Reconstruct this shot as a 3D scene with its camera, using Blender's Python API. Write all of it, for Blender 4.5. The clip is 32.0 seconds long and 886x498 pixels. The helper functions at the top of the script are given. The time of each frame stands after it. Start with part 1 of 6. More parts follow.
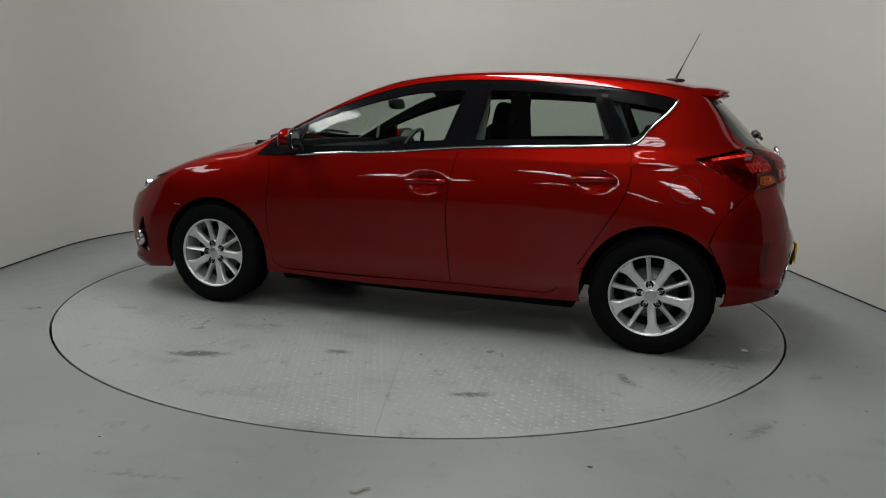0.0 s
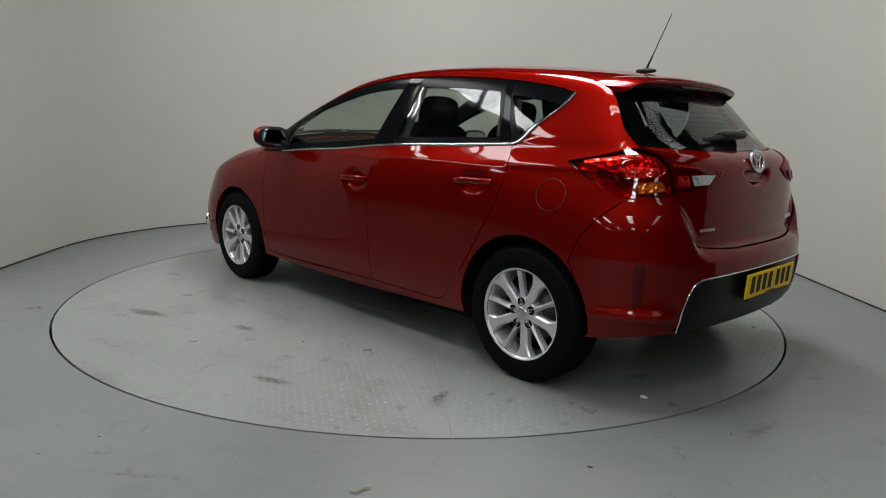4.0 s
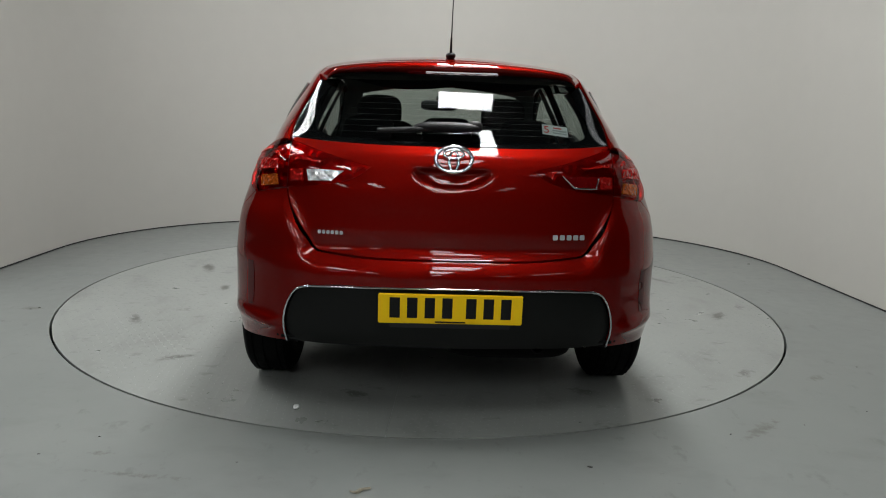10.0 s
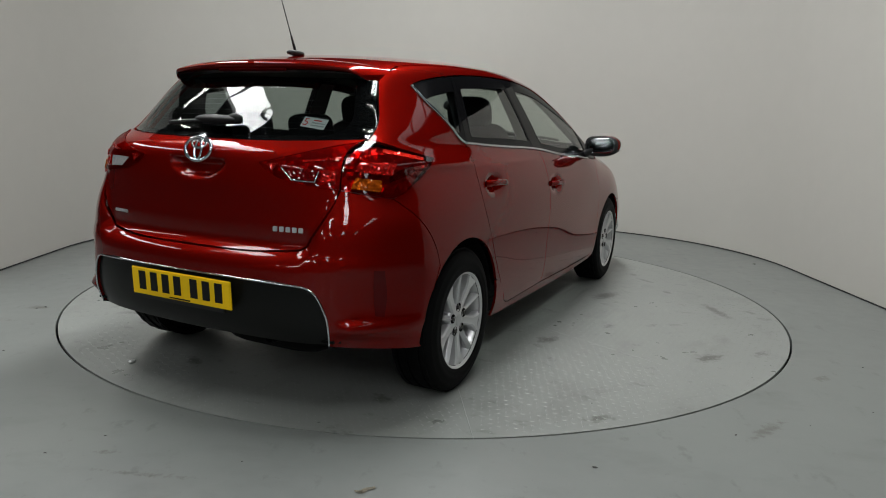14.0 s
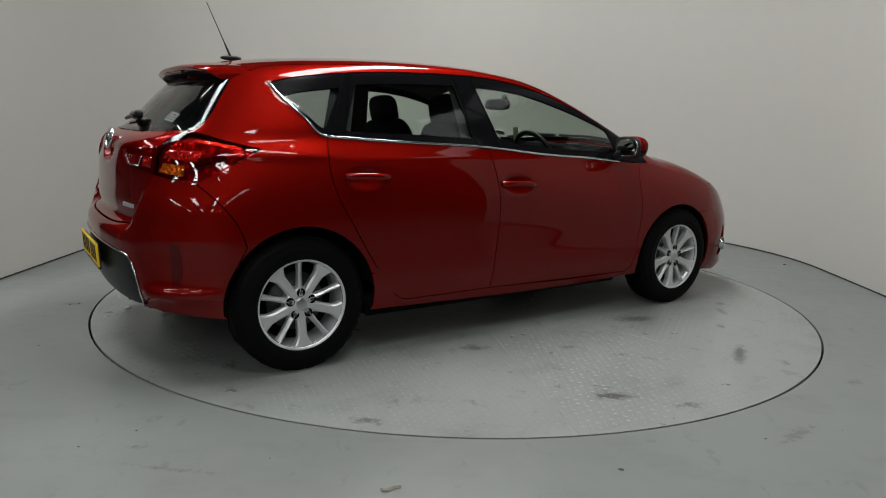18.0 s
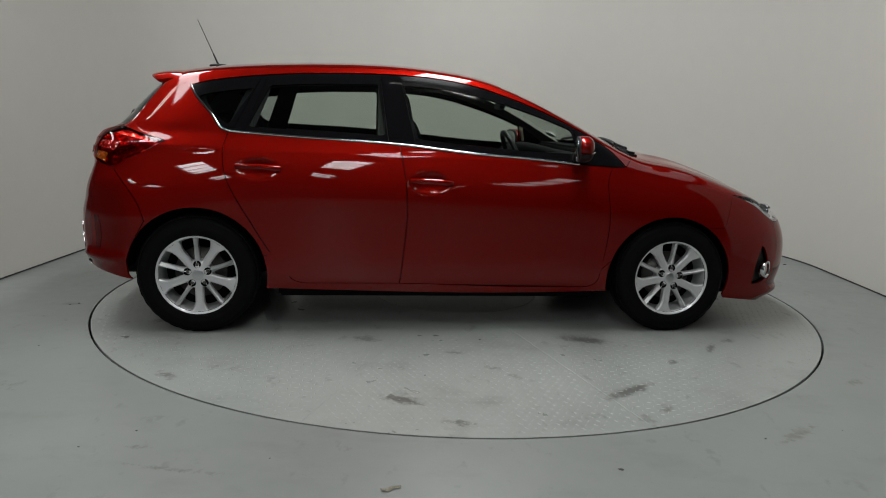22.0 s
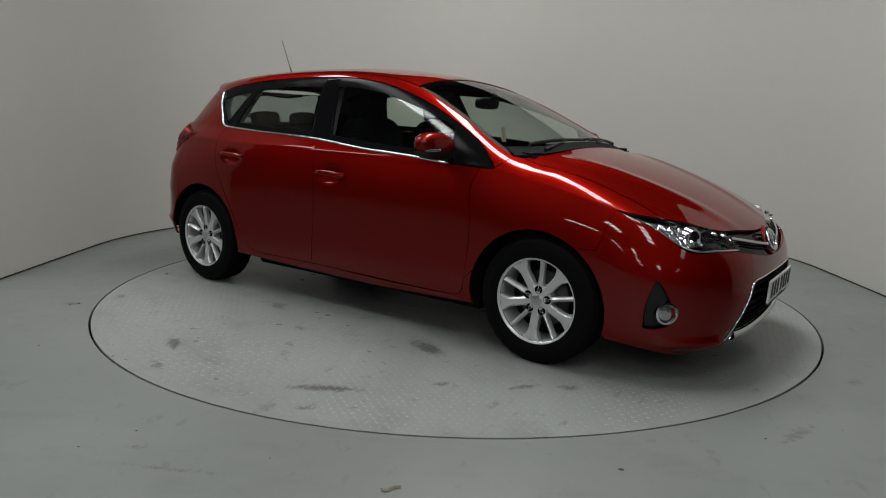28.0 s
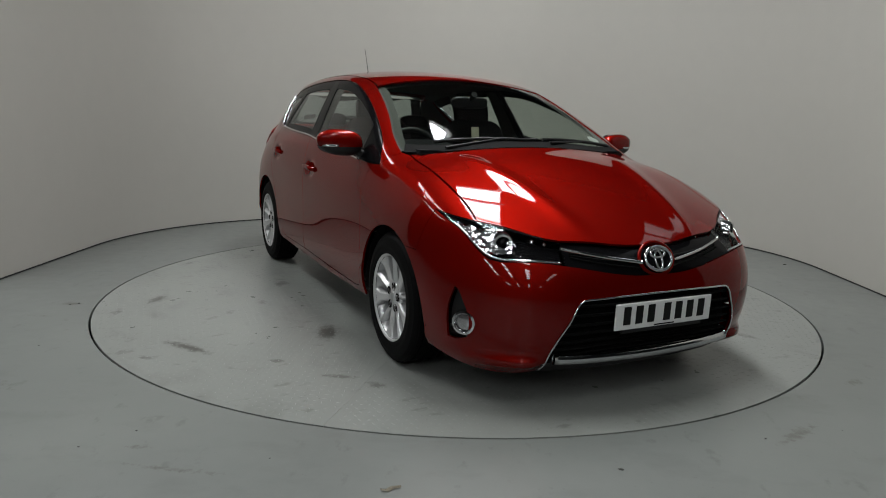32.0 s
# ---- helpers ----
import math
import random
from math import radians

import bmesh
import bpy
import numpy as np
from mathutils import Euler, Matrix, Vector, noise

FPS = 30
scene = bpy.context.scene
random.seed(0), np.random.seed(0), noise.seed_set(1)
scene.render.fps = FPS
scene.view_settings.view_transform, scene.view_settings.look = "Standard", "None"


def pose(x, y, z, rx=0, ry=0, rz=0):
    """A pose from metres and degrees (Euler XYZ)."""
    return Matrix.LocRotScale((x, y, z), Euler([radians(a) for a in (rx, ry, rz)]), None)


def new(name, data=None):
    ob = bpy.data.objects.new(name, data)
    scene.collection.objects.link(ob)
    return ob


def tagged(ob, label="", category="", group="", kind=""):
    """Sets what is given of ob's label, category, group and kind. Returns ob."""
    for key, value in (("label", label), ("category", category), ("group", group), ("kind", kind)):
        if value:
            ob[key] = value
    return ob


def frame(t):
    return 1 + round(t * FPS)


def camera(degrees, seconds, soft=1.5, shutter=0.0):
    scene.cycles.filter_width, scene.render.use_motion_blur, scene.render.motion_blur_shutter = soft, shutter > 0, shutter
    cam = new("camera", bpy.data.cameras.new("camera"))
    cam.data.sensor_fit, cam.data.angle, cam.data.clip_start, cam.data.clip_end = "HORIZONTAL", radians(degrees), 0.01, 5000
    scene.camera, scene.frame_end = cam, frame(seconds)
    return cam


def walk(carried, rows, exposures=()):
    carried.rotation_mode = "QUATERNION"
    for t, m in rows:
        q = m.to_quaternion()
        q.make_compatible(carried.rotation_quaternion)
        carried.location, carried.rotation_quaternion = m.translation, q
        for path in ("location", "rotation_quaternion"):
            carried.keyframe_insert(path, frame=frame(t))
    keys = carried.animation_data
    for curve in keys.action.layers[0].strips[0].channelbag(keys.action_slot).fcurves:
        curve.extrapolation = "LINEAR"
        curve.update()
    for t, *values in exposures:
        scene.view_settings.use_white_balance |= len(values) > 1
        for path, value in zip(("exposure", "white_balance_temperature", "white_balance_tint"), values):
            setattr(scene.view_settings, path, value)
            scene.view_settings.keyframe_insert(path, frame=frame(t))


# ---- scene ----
from mathutils import geometry

# ---------------------------------------------------------------- camera
cam = camera(64.7, 32.0, soft=1.0)
EYE_1, EYE_2 = (0.0, -4.668, 1.166), (-0.007, -4.670, 1.175)
FIRST = pose(*EYE_1, 90 - 10.462, 0, -1.476) @ pose(0, 0, 0, 0, 0, 1.841)
SECOND = pose(*EYE_2, 90 - 10.740, 0, 0.957) @ pose(0, 0, 0, 0, 0, 1.694)
walk(cam, [(0, FIRST), (6, FIRST), (13.5, FIRST), (15.5, SECOND), (24, SECOND), (32, SECOND)],
     exposures=[(0, -0.16), (3, -0.12), (6, -0.02), (9, 0.06), (11, 0.03), (13, -0.07), (15.5, 0.06), (16, 0.05), (17, -0.03), (19, 0.0), (21, 0.0), (23, -0.17), (25, -0.25), (32, -0.32)])

# ---------------------------------------------------------------- world and lights
world = bpy.data.worlds.new("overcast_sky")
scene.world = world
world.use_nodes = True
world.node_tree.nodes["Background"].inputs[0].default_value = (0.80, 0.86, 0.92, 1)
world.node_tree.nodes["Background"].inputs[1].default_value = 0.5


def area_lamp(name, x, y, z, sx, sy, power, colour=(0.955, 0.970, 0.975)):
    lamp = bpy.data.lights.new(name, "AREA")
    lamp.shape, lamp.size, lamp.size_y = "RECTANGLE", sx, sy
    lamp.energy, lamp.color = power, colour
    ob = new(name, lamp)
    ob.matrix_world = pose(x, y, z)
    return ob


ROOF_Z = 4.7
# daylight openings in the hall's roof: centre x, y, width, length, power
# openings at x 4.05 are unseen, added by the spacing to light the right side
SKYLIGHTS = [(0.44, -0.05, 0.80, 3.9, 345.0), (-3.50, -0.10, 0.85, 3.9, 205.0), (4.05, -0.10, 0.80, 3.9, 12.0), (-7.27, -0.10, 0.85, 3.9, 150.0), (0.44, -4.95, 0.80, 2.0, 105.0)]
SKYLIGHTS += [(x, y, 0.64, 4.0, power * share) for y, power in ((-9.6, 170.0), (-17.6, 120.0)) for x, share in ((-7.27, 1.2), (-3.50, 1.2), (0.27, 1.05), (4.05, 0.25))]
for sx, sy, sw, sl, power in SKYLIGHTS:
    area_lamp("skylight_daylight", sx, sy, ROOF_Z + 0.10, sw, sl, power)
# ---------------------------------------------------------------- materials
def material(name, colour, rough=0.5, metal=0.0, vary=0.08, scale=6.0, bump=0.0, bump_scale=60.0, coat=0.0,
             coat_rough=0.03, spec=0.5, glow=None, glow_power=0.0, rough_vary=0.0, alpha=1.0, ior=1.5):
    """A surface whose colour wanders at two scales, with an optional fine relief."""
    m = bpy.data.materials.new(name)
    m.use_nodes = True
    t = m.node_tree
    b = t.nodes["Principled BSDF"]
    b.inputs["Roughness"].default_value = rough
    b.inputs["Metallic"].default_value = metal
    b.inputs["Coat Weight"].default_value = coat
    b.inputs["Coat Roughness"].default_value = coat_rough
    b.inputs["Coat IOR"].default_value = 1.37
    b.inputs["Specular IOR Level"].default_value = spec
    b.inputs["IOR"].default_value = ior
    b.inputs["Alpha"].default_value = alpha
    b.inputs["Base Color"].default_value = (*colour, 1)
    if glow:
        b.inputs["Emission Color"].default_value = (*glow, 1)
        b.inputs["Emission Strength"].default_value = glow_power
    co = t.nodes.new("ShaderNodeTexCoord")
    if vary > 0:
        n1, n2 = t.nodes.new("ShaderNodeTexNoise"), t.nodes.new("ShaderNodeTexNoise")
        n1.inputs["Scale"].default_value, n2.inputs["Scale"].default_value = scale, scale * 9
        n1.inputs["Detail"].default_value, n2.inputs["Detail"].default_value = 5, 4
        mix = t.nodes.new("ShaderNodeMath")
        mix.operation = "MULTIPLY_ADD"
        mix.inputs[1].default_value = 0.5
        half = t.nodes.new("ShaderNodeMath")
        half.operation = "MULTIPLY"
        half.inputs[1].default_value = 0.5
        t.links.new(co.outputs["Object"], n1.inputs["Vector"])
        t.links.new(co.outputs["Object"], n2.inputs["Vector"])
        t.links.new(n2.outputs["Fac"], half.inputs[0])
        t.links.new(n1.outputs["Fac"], mix.inputs[0])
        t.links.new(half.outputs[0], mix.inputs[2])
        ramp = t.nodes.new("ShaderNodeValToRGB")
        ramp.color_ramp.elements[0].position, ramp.color_ramp.elements[1].position = 0.25, 0.75
        ramp.color_ramp.elements[0].color = (*[c * (1 - vary) for c in colour], 1)
        ramp.color_ramp.elements[1].color = (*[min(1, c * (1 + vary)) for c in colour], 1)
        t.links.new(mix.outputs[0], ramp.inputs[0])
        t.links.new(ramp.outputs[0], b.inputs["Base Color"])
        if rough_vary > 0:
            mr = t.nodes.new("ShaderNodeMapRange")
            mr.inputs[1].default_value, mr.inputs[2].default_value = 0.3, 0.7
            mr.inputs[3].default_value, mr.inputs[4].default_value = rough - rough_vary, rough + rough_vary
            t.links.new(mix.outputs[0], mr.inputs[0])
            t.links.new(mr.outputs[0], b.inputs["Roughness"])
    if bump > 0:
        nb, bp = t.nodes.new("ShaderNodeTexNoise"), t.nodes.new("ShaderNodeBump")
        nb.inputs["Scale"].default_value, nb.inputs["Detail"].default_value = bump_scale, 4
        bp.inputs["Strength"].default_value, bp.inputs["Distance"].default_value = bump, 0.002
        t.links.new(co.outputs["Object"], nb.inputs["Vector"])
        t.links.new(nb.outputs["Fac"], bp.inputs["Height"])
        t.links.new(bp.outputs[0], b.inputs["Normal"])
    return m


def stained_floor(name, colour, worn, dark, seed, rough=0.42, specks=0.5):
    """Painted floor: soft clouds, worn light patches, oily dark smears with their own shapes."""
    m = material(name, colour, rough, spec=0.45, vary=0.10, scale=1.3, bump=0.03, bump_scale=45, rough_vary=0.05)
    t = m.node_tree
    b = t.nodes["Principled BSDF"]
    base = b.inputs["Base Color"].links[0].from_socket
    co = t.nodes.new("ShaderNodeTexCoord")
    mp = t.nodes.new("ShaderNodeMapping")
    mp.inputs["Location"].default_value = (seed, seed * 0.7, 0)
    t.links.new(co.outputs["Object"], mp.inputs[0])

    def layer(src, scale, lo, hi, colour_to, amount, stretch=(1, 1, 1), detail=6):
        mm = t.nodes.new("ShaderNodeMapping")
        mm.inputs["Scale"].default_value = stretch
        t.links.new(mp.outputs[0], mm.inputs[0])
        n = t.nodes.new("ShaderNodeTexNoise")
        n.inputs["Scale"].default_value, n.inputs["Detail"].default_value = scale, detail
        n.inputs["Roughness"].default_value = 0.62
        t.links.new(mm.outputs[0], n.inputs["Vector"])
        r = t.nodes.new("ShaderNodeMapRange")
        r.inputs[1].default_value, r.inputs[2].default_value = lo, hi
        r.inputs[3].default_value, r.inputs[4].default_value = 0, amount
        t.links.new(n.outputs["Fac"], r.inputs[0])
        x = t.nodes.new("ShaderNodeMix")
        x.data_type = "RGBA"
        x.inputs[7].default_value = (*colour_to, 1)
        t.links.new(r.outputs[0], x.inputs[0])
        t.links.new(src, x.inputs[6])
        return x.outputs[2]

    out = layer(base, 0.9, 0.45, 0.75, worn, 0.5)
    out = layer(out, 2.3, 0.54, 0.72, dark, 0.42 * specks, (1.0, 1.9, 1), 9)
    out = layer(out, 6.5, 0.60, 0.68, dark, 0.55 * specks, (1.7, 1, 1), 10)
    out = layer(out, 26.0, 0.66, 0.72, dark, 0.5 * specks)
    t.links.new(out, b.inputs["Base Color"])
    return m


def clear_glass(name, tint=(0.80, 0.86, 0.84), rough=0.0, least=0.07, most=0.92):
    """Thin pane: a clear sheet that reflects at its surface."""
    m = bpy.data.materials.new(name)
    m.use_nodes = True
    t = m.node_tree
    t.nodes.clear()
    out, mix = t.nodes.new("ShaderNodeOutputMaterial"), t.nodes.new("ShaderNodeMixShader")
    see, gloss, fac = t.nodes.new("ShaderNodeBsdfTransparent"), t.nodes.new("ShaderNodeBsdfGlossy"), t.nodes.new("ShaderNodeLayerWeight")
    power, gain = t.nodes.new("ShaderNodeMath"), t.nodes.new("ShaderNodeMath")
    see.inputs[0].default_value = (*tint, 1)
    gloss.inputs["Roughness"].default_value = rough
    gloss.inputs["Color"].default_value = (1, 1, 1, 1)
    fac.inputs[0].default_value = 0.5
    power.operation, gain.operation = "POWER", "MULTIPLY_ADD"
    power.inputs[1].default_value, gain.inputs[1].default_value, gain.inputs[2].default_value = 4.5, most, least
    t.links.new(fac.outputs["Facing"], power.inputs[0])
    t.links.new(power.outputs[0], gain.inputs[0])
    t.links.new(gain.outputs[0], mix.inputs[0])
    t.links.new(see.outputs[0], mix.inputs[1])
    t.links.new(gloss.outputs[0], mix.inputs[2])
    t.links.new(mix.outputs[0], out.inputs[0])
    return m


def car_paint(name, pigment, flake, flake_rough=0.48, share=0.5, least=0.023):
    """Metallic paint: red pigment and glinting flakes under a clear, mirror-smooth lacquer."""
    m = bpy.data.materials.new(name)
    m.use_nodes = True
    t = m.node_tree
    t.nodes.clear()
    out, coat, under = (t.nodes.new(k) for k in ("ShaderNodeOutputMaterial", "ShaderNodeMixShader", "ShaderNodeMixShader"))
    dull, glint, lacquer, fr = (t.nodes.new(k) for k in ("ShaderNodeBsdfDiffuse", "ShaderNodeBsdfGlossy", "ShaderNodeBsdfGlossy", "ShaderNodeLayerWeight"))
    co, cell, ripple, bp = (t.nodes.new(k) for k in ("ShaderNodeTexCoord", "ShaderNodeTexVoronoi", "ShaderNodeTexNoise", "ShaderNodeBump"))
    power, gain, tone = t.nodes.new("ShaderNodeMath"), t.nodes.new("ShaderNodeMath"), t.nodes.new("ShaderNodeMix")
    tone.data_type = "RGBA"
    tone.inputs[6].default_value, tone.inputs[7].default_value = (*[c * 0.88 for c in flake], 1), (*[c * 1.12 for c in flake], 1)
    cell.inputs["Scale"].default_value = 700.0
    ripple.inputs["Scale"].default_value, ripple.inputs["Detail"].default_value = 210.0, 2
    bp.inputs["Strength"].default_value, bp.inputs["Distance"].default_value = 0.010, 0.001
    dull.inputs["Color"].default_value = (*pigment, 1)
    glint.inputs["Roughness"].default_value = flake_rough
    lacquer.inputs["Color"].default_value, lacquer.inputs["Roughness"].default_value = (1, 1, 1, 1), 0.0
    fr.inputs[0].default_value = 0.5
    power.operation, gain.operation = "POWER", "MULTIPLY_ADD"
    power.inputs[1].default_value, gain.inputs[1].default_value, gain.inputs[2].default_value = 5.0, 1.0 - least, least
    under.inputs[0].default_value = share
    for a, b in ((co.outputs["Object"], cell.inputs["Vector"]), (cell.outputs["Distance"], tone.inputs[0]), (tone.outputs[2], glint.inputs["Color"]),
                 (co.outputs["Object"], ripple.inputs["Vector"]), (ripple.outputs["Fac"], bp.inputs["Height"]), (bp.outputs[0], lacquer.inputs["Normal"]),
                 (fr.outputs["Facing"], power.inputs[0]), (power.outputs[0], gain.inputs[0]), (gain.outputs[0], coat.inputs[0]),
                 (dull.outputs[0], under.inputs[1]), (glint.outputs[0], under.inputs[2]), (under.outputs[0], coat.inputs[1]), (lacquer.outputs[0], coat.inputs[2]),
                 (coat.outputs[0], out.inputs[0])):
        t.links.new(a, b)
    return m


WALL = material("painted_wall", (0.377, 0.368, 0.335), 0.75, vary=0.025, scale=0.8, bump=0.08, bump_scale=120)
FLOOR = stained_floor("painted_concrete", (0.138, 0.148, 0.140), (0.174, 0.183, 0.172), (0.055, 0.055, 0.052), 3.0, rough=0.33, specks=0.6)
DISC = stained_floor("painted_steel_plate", (0.180, 0.190, 0.178), (0.222, 0.232, 0.217), (0.04, 0.038, 0.034), 11.0, rough=0.31, specks=0.8)
TREAD = material("worn_tread_steel", (0.205, 0.215, 0.202), 0.35, 0.0, vary=0.15, scale=9)

def smudges(m, spots, colour):
    """Oily marks of their own place and shape (x, y, half length, half width, turn, strength) over a floor paint."""
    t = m.node_tree
    b = t.nodes["Principled BSDF"]
    base = b.inputs["Base Color"].links[0].from_socket
    co, nz = t.nodes.new("ShaderNodeTexCoord"), t.nodes.new("ShaderNodeTexNoise")
    nz.inputs["Scale"].default_value, nz.inputs["Detail"].default_value, nz.inputs["Roughness"].default_value = 30.0, 9, 0.70
    t.links.new(co.outputs["Object"], nz.inputs["Vector"])
    total = None
    for x, y, l, w, a, s in spots:
        mp, ln, mr = t.nodes.new("ShaderNodeMapping"), t.nodes.new("ShaderNodeVectorMath"), t.nodes.new("ShaderNodeMapRange")
        mp.vector_type = "TEXTURE"
        mp.inputs["Location"].default_value, mp.inputs["Rotation"].default_value, mp.inputs["Scale"].default_value = (x, y, 0), (0, 0, radians(a)), (l, w, 1)
        ln.operation = "LENGTH"
        mr.inputs[1].default_value, mr.inputs[2].default_value, mr.inputs[3].default_value, mr.inputs[4].default_value = 0.2, 1.35, 0.62 * s, 0.0
        t.links.new(co.outputs["Object"], mp.inputs[0])
        t.links.new(mp.outputs[0], ln.inputs[0])
        t.links.new(ln.outputs["Value"], mr.inputs[0])
        if total is None:
            total = mr.outputs[0]
        else:
            mx = t.nodes.new("ShaderNodeMath")
            mx.operation = "MAXIMUM"
            t.links.new(total, mx.inputs[0])
            t.links.new(mr.outputs[0], mx.inputs[1])
            total = mx.outputs[0]
    add, cut, mix = t.nodes.new("ShaderNodeMath"), t.nodes.new("ShaderNodeMapRange"), t.nodes.new("ShaderNodeMix")
    add.operation = "MULTIPLY_ADD"
    add.inputs[1].default_value = 1.0
    cut.inputs[1].default_value, cut.inputs[2].default_value, cut.inputs[3].default_value, cut.inputs[4].default_value = 0.83, 1.03, 0.0, 0.80
    mix.data_type = "RGBA"
    mix.inputs[7].default_value = (*colour, 1)
    t.links.new(nz.outputs["Fac"], add.inputs[0])
    t.links.new(total, add.inputs[2])
    t.links.new(add.outputs[0], cut.inputs[0])
    t.links.new(cut.outputs[0], mix.inputs[0])
    t.links.new(base, mix.inputs[6])
    t.links.new(mix.outputs[2], b.inputs["Base Color"])


smudges(DISC, [(.61, 1.638, .24, .07, 19, 1), (0, 1.353, .12, .06, 10, .9), (.87, 1.287, .07, .03, 40, 1), (-.776, 1.643, .18, .05, 25, .9), (.537, 1.082, .12, .05, 15, .8), (-.558, 1.451, .07, .11, 0, .7),
               (-.59, -1.05, .12, .06, -28, 1), (-.146, -1.274, .10, .05, -20, .8), (-.437, -1.866, .16, .07, -28, .9), (-1.477, -1.553, .13, .06, -40, .8), (.579, -1.80, .26, .06, 34, .95), (.59, -1.078, .20, .09, -20, 1),
               (-.218, -2.10, .12, .05, -20, .8), (.01, -1.493, .07, .04, -28, .8), (.936, -1.433, .06, .04, 40, 1), (-.602, -1.026, .10, .07, 34, .8), (1.238, -1.225, .14, .04, 55, .9), (1.398, -1.10, .08, .05, 34, .9),
               (.665, -1.997, .09, .04, 34, .8), (-1.82, .30, .12, .05, 60, .9), (-1.4, 1.2, .16, .06, 110, .8), (1.65, .4, .2, .07, 80, .8), (1.5, 1.1, .12, .06, 20, .8), (-1.75, -.7, .12, .07, 70, .8)], (0.045, 0.043, 0.038))
smudges(FLOOR, [(-.9, -2.55, .35, .03, -6, .7), (-1.1, -2.40, .10, .03, 0, .7), (.1, -2.72, .18, .04, -5, .8), (-2.3, -.64, .10, .04, 10, 1), (-2.35, -.9, .2, .06, 0, .6), (1.35, -2.1, .25, .05, 40, .8),
                (1.9, -1.5, .12, .05, 30, .8), (-1.9, -1.9, .2, .06, -40, .6), (-2.5, 1.0, .2, .05, 60, .6), (2.5, .2, .2, .05, 80, .6)], (0.07, 0.066, 0.058))
GAP = material("dark_gap", (0.012, 0.012, 0.012), 0.9, vary=0)
ROOF_SHEET = material("corrugated_roof_sheet", (0.16, 0.165, 0.17), 0.6, vary=0.12, scale=1.5)
STEEL = material("grey_painted_steel", (0.22, 0.23, 0.24), 0.5, vary=0.1)
FAR_WALL = material("warehouse_cladding", (0.11, 0.11, 0.11), 0.7, vary=0.12, scale=0.7)

PAINT = car_paint("red_metallic_paint", (0.084, 0.0012, 0.0006), (0.215, 0.0036, 0.0014))
BLACK_TRIM = material("black_satin_trim", (0.004, 0.004, 0.0045), 0.16, spec=0.03, vary=0.15, scale=30)
BLACK_GLOSS = material("gloss_black_plastic", (0.004, 0.004, 0.0045), 0.045, spec=0.05, vary=0.05)
BLACK_PLASTIC = material("textured_black_plastic", (0.006, 0.006, 0.0065), 0.45, spec=0.35, vary=0.15, scale=40, bump=0.2, bump_scale=400)
INSERT = material("matt_black_bumper_plastic", (0.0035, 0.004, 0.0035), 0.38, spec=0.2, vary=0.15, scale=40)
UNDER = material("dark_underbody", (0.003, 0.003, 0.003), 0.8, spec=0.1, vary=0.2)
CHROME = material("chrome", (0.62, 0.63, 0.65), 0.10, 1.0, vary=0.02)
SATIN_CHROME = material("satin_chrome", (0.52, 0.53, 0.54), 0.28, 1.0, vary=0.04)
ALLOY = material("silver_alloy", (0.57, 0.575, 0.58), 0.38, 0.55, vary=0.05, scale=25, coat=0.4, coat_rough=0.08)
BRAKE = material("brake_disc_iron", (0.10, 0.095, 0.09), 0.42, 0.8, vary=0.15, scale=30)
RUBBER = material("tyre_rubber", (0.0032, 0.0032, 0.0034), 0.60, spec=0.05, vary=0.2, scale=18, bump=0.15, bump_scale=200)
GLASS = clear_glass("side_glass", (0.70, 0.755, 0.715), least=0.026, most=0.8)
DARK_GLASS = clear_glass("rear_glass", (0.50, 0.55, 0.54), least=0.026, most=0.8)
LENS = clear_glass("clear_lens", (0.96, 0.965, 0.97), least=0.022, most=0.15)
RED_LENS = clear_glass("red_lens", (0.62, 0.014, 0.011), least=0.032, most=0.30)
RED_TRAY = material("faceted_lamp_backing", (0.34, 0.32, 0.32), 0.32, 0.85, vary=0.3, scale=60)
RED_MID = material("ruby_reflector", (0.36, 0.008, 0.006), 0.24, 0.5, vary=0.35, scale=60, spec=0.0, coat=0.8, coat_rough=0.02)
RED_CELL = material("red_fog_cell", (0.10, 0.0015, 0.002), 0.3, vary=0.3, scale=45, spec=0.0, coat=0.8, coat_rough=0.02)
RED_DEEP = material("deep_red_lens", (0.06, 0.0015, 0.002), 0.3, vary=0.15, scale=40, spec=0.0, coat=0.8, coat_rough=0.02)
RED_GLINT = material("red_lamp_glint", (0.78, 0.020, 0.010), 0.24, 0.5, vary=0.25, scale=60, spec=0.0, coat=0.8, coat_rough=0.02)
AMBER = material("amber_lens", (0.36, 0.066, 0.004), 0.24, 0.45, vary=0.35, scale=55, spec=0.0, coat=0.8, coat_rough=0.02)
WHITE_LENS = material("frosted_reverse_lens", (0.62, 0.62, 0.61), 0.2, 0.6, vary=0.3, scale=60, spec=0.0, coat=0.8, coat_rough=0.02)
PLATE_Y = material("yellow_plate", (0.78, 0.50, 0.004), 0.45, spec=0.2, vary=0.03, scale=10)
PLATE_W = material("white_plate", (0.66, 0.67, 0.66), 0.45, spec=0.2, vary=0.03, scale=10)
PLATE_INK = material("plate_black", (0.008, 0.008, 0.008), 0.5, spec=0.15, vary=0)
FABRIC = material("charcoal_seat_fabric", (0.008, 0.008, 0.009), 0.85, spec=0.1, vary=0.25, scale=40, bump=0.3, bump_scale=300)
DASH = material("grained_dashboard_foam", (0.007, 0.007, 0.0075), 0.8, spec=0.08, vary=0.15, scale=40, bump=0.3, bump_scale=500)
LINER = material("light_headlining", (0.085, 0.085, 0.078), 0.85, spec=0.1, vary=0.06)
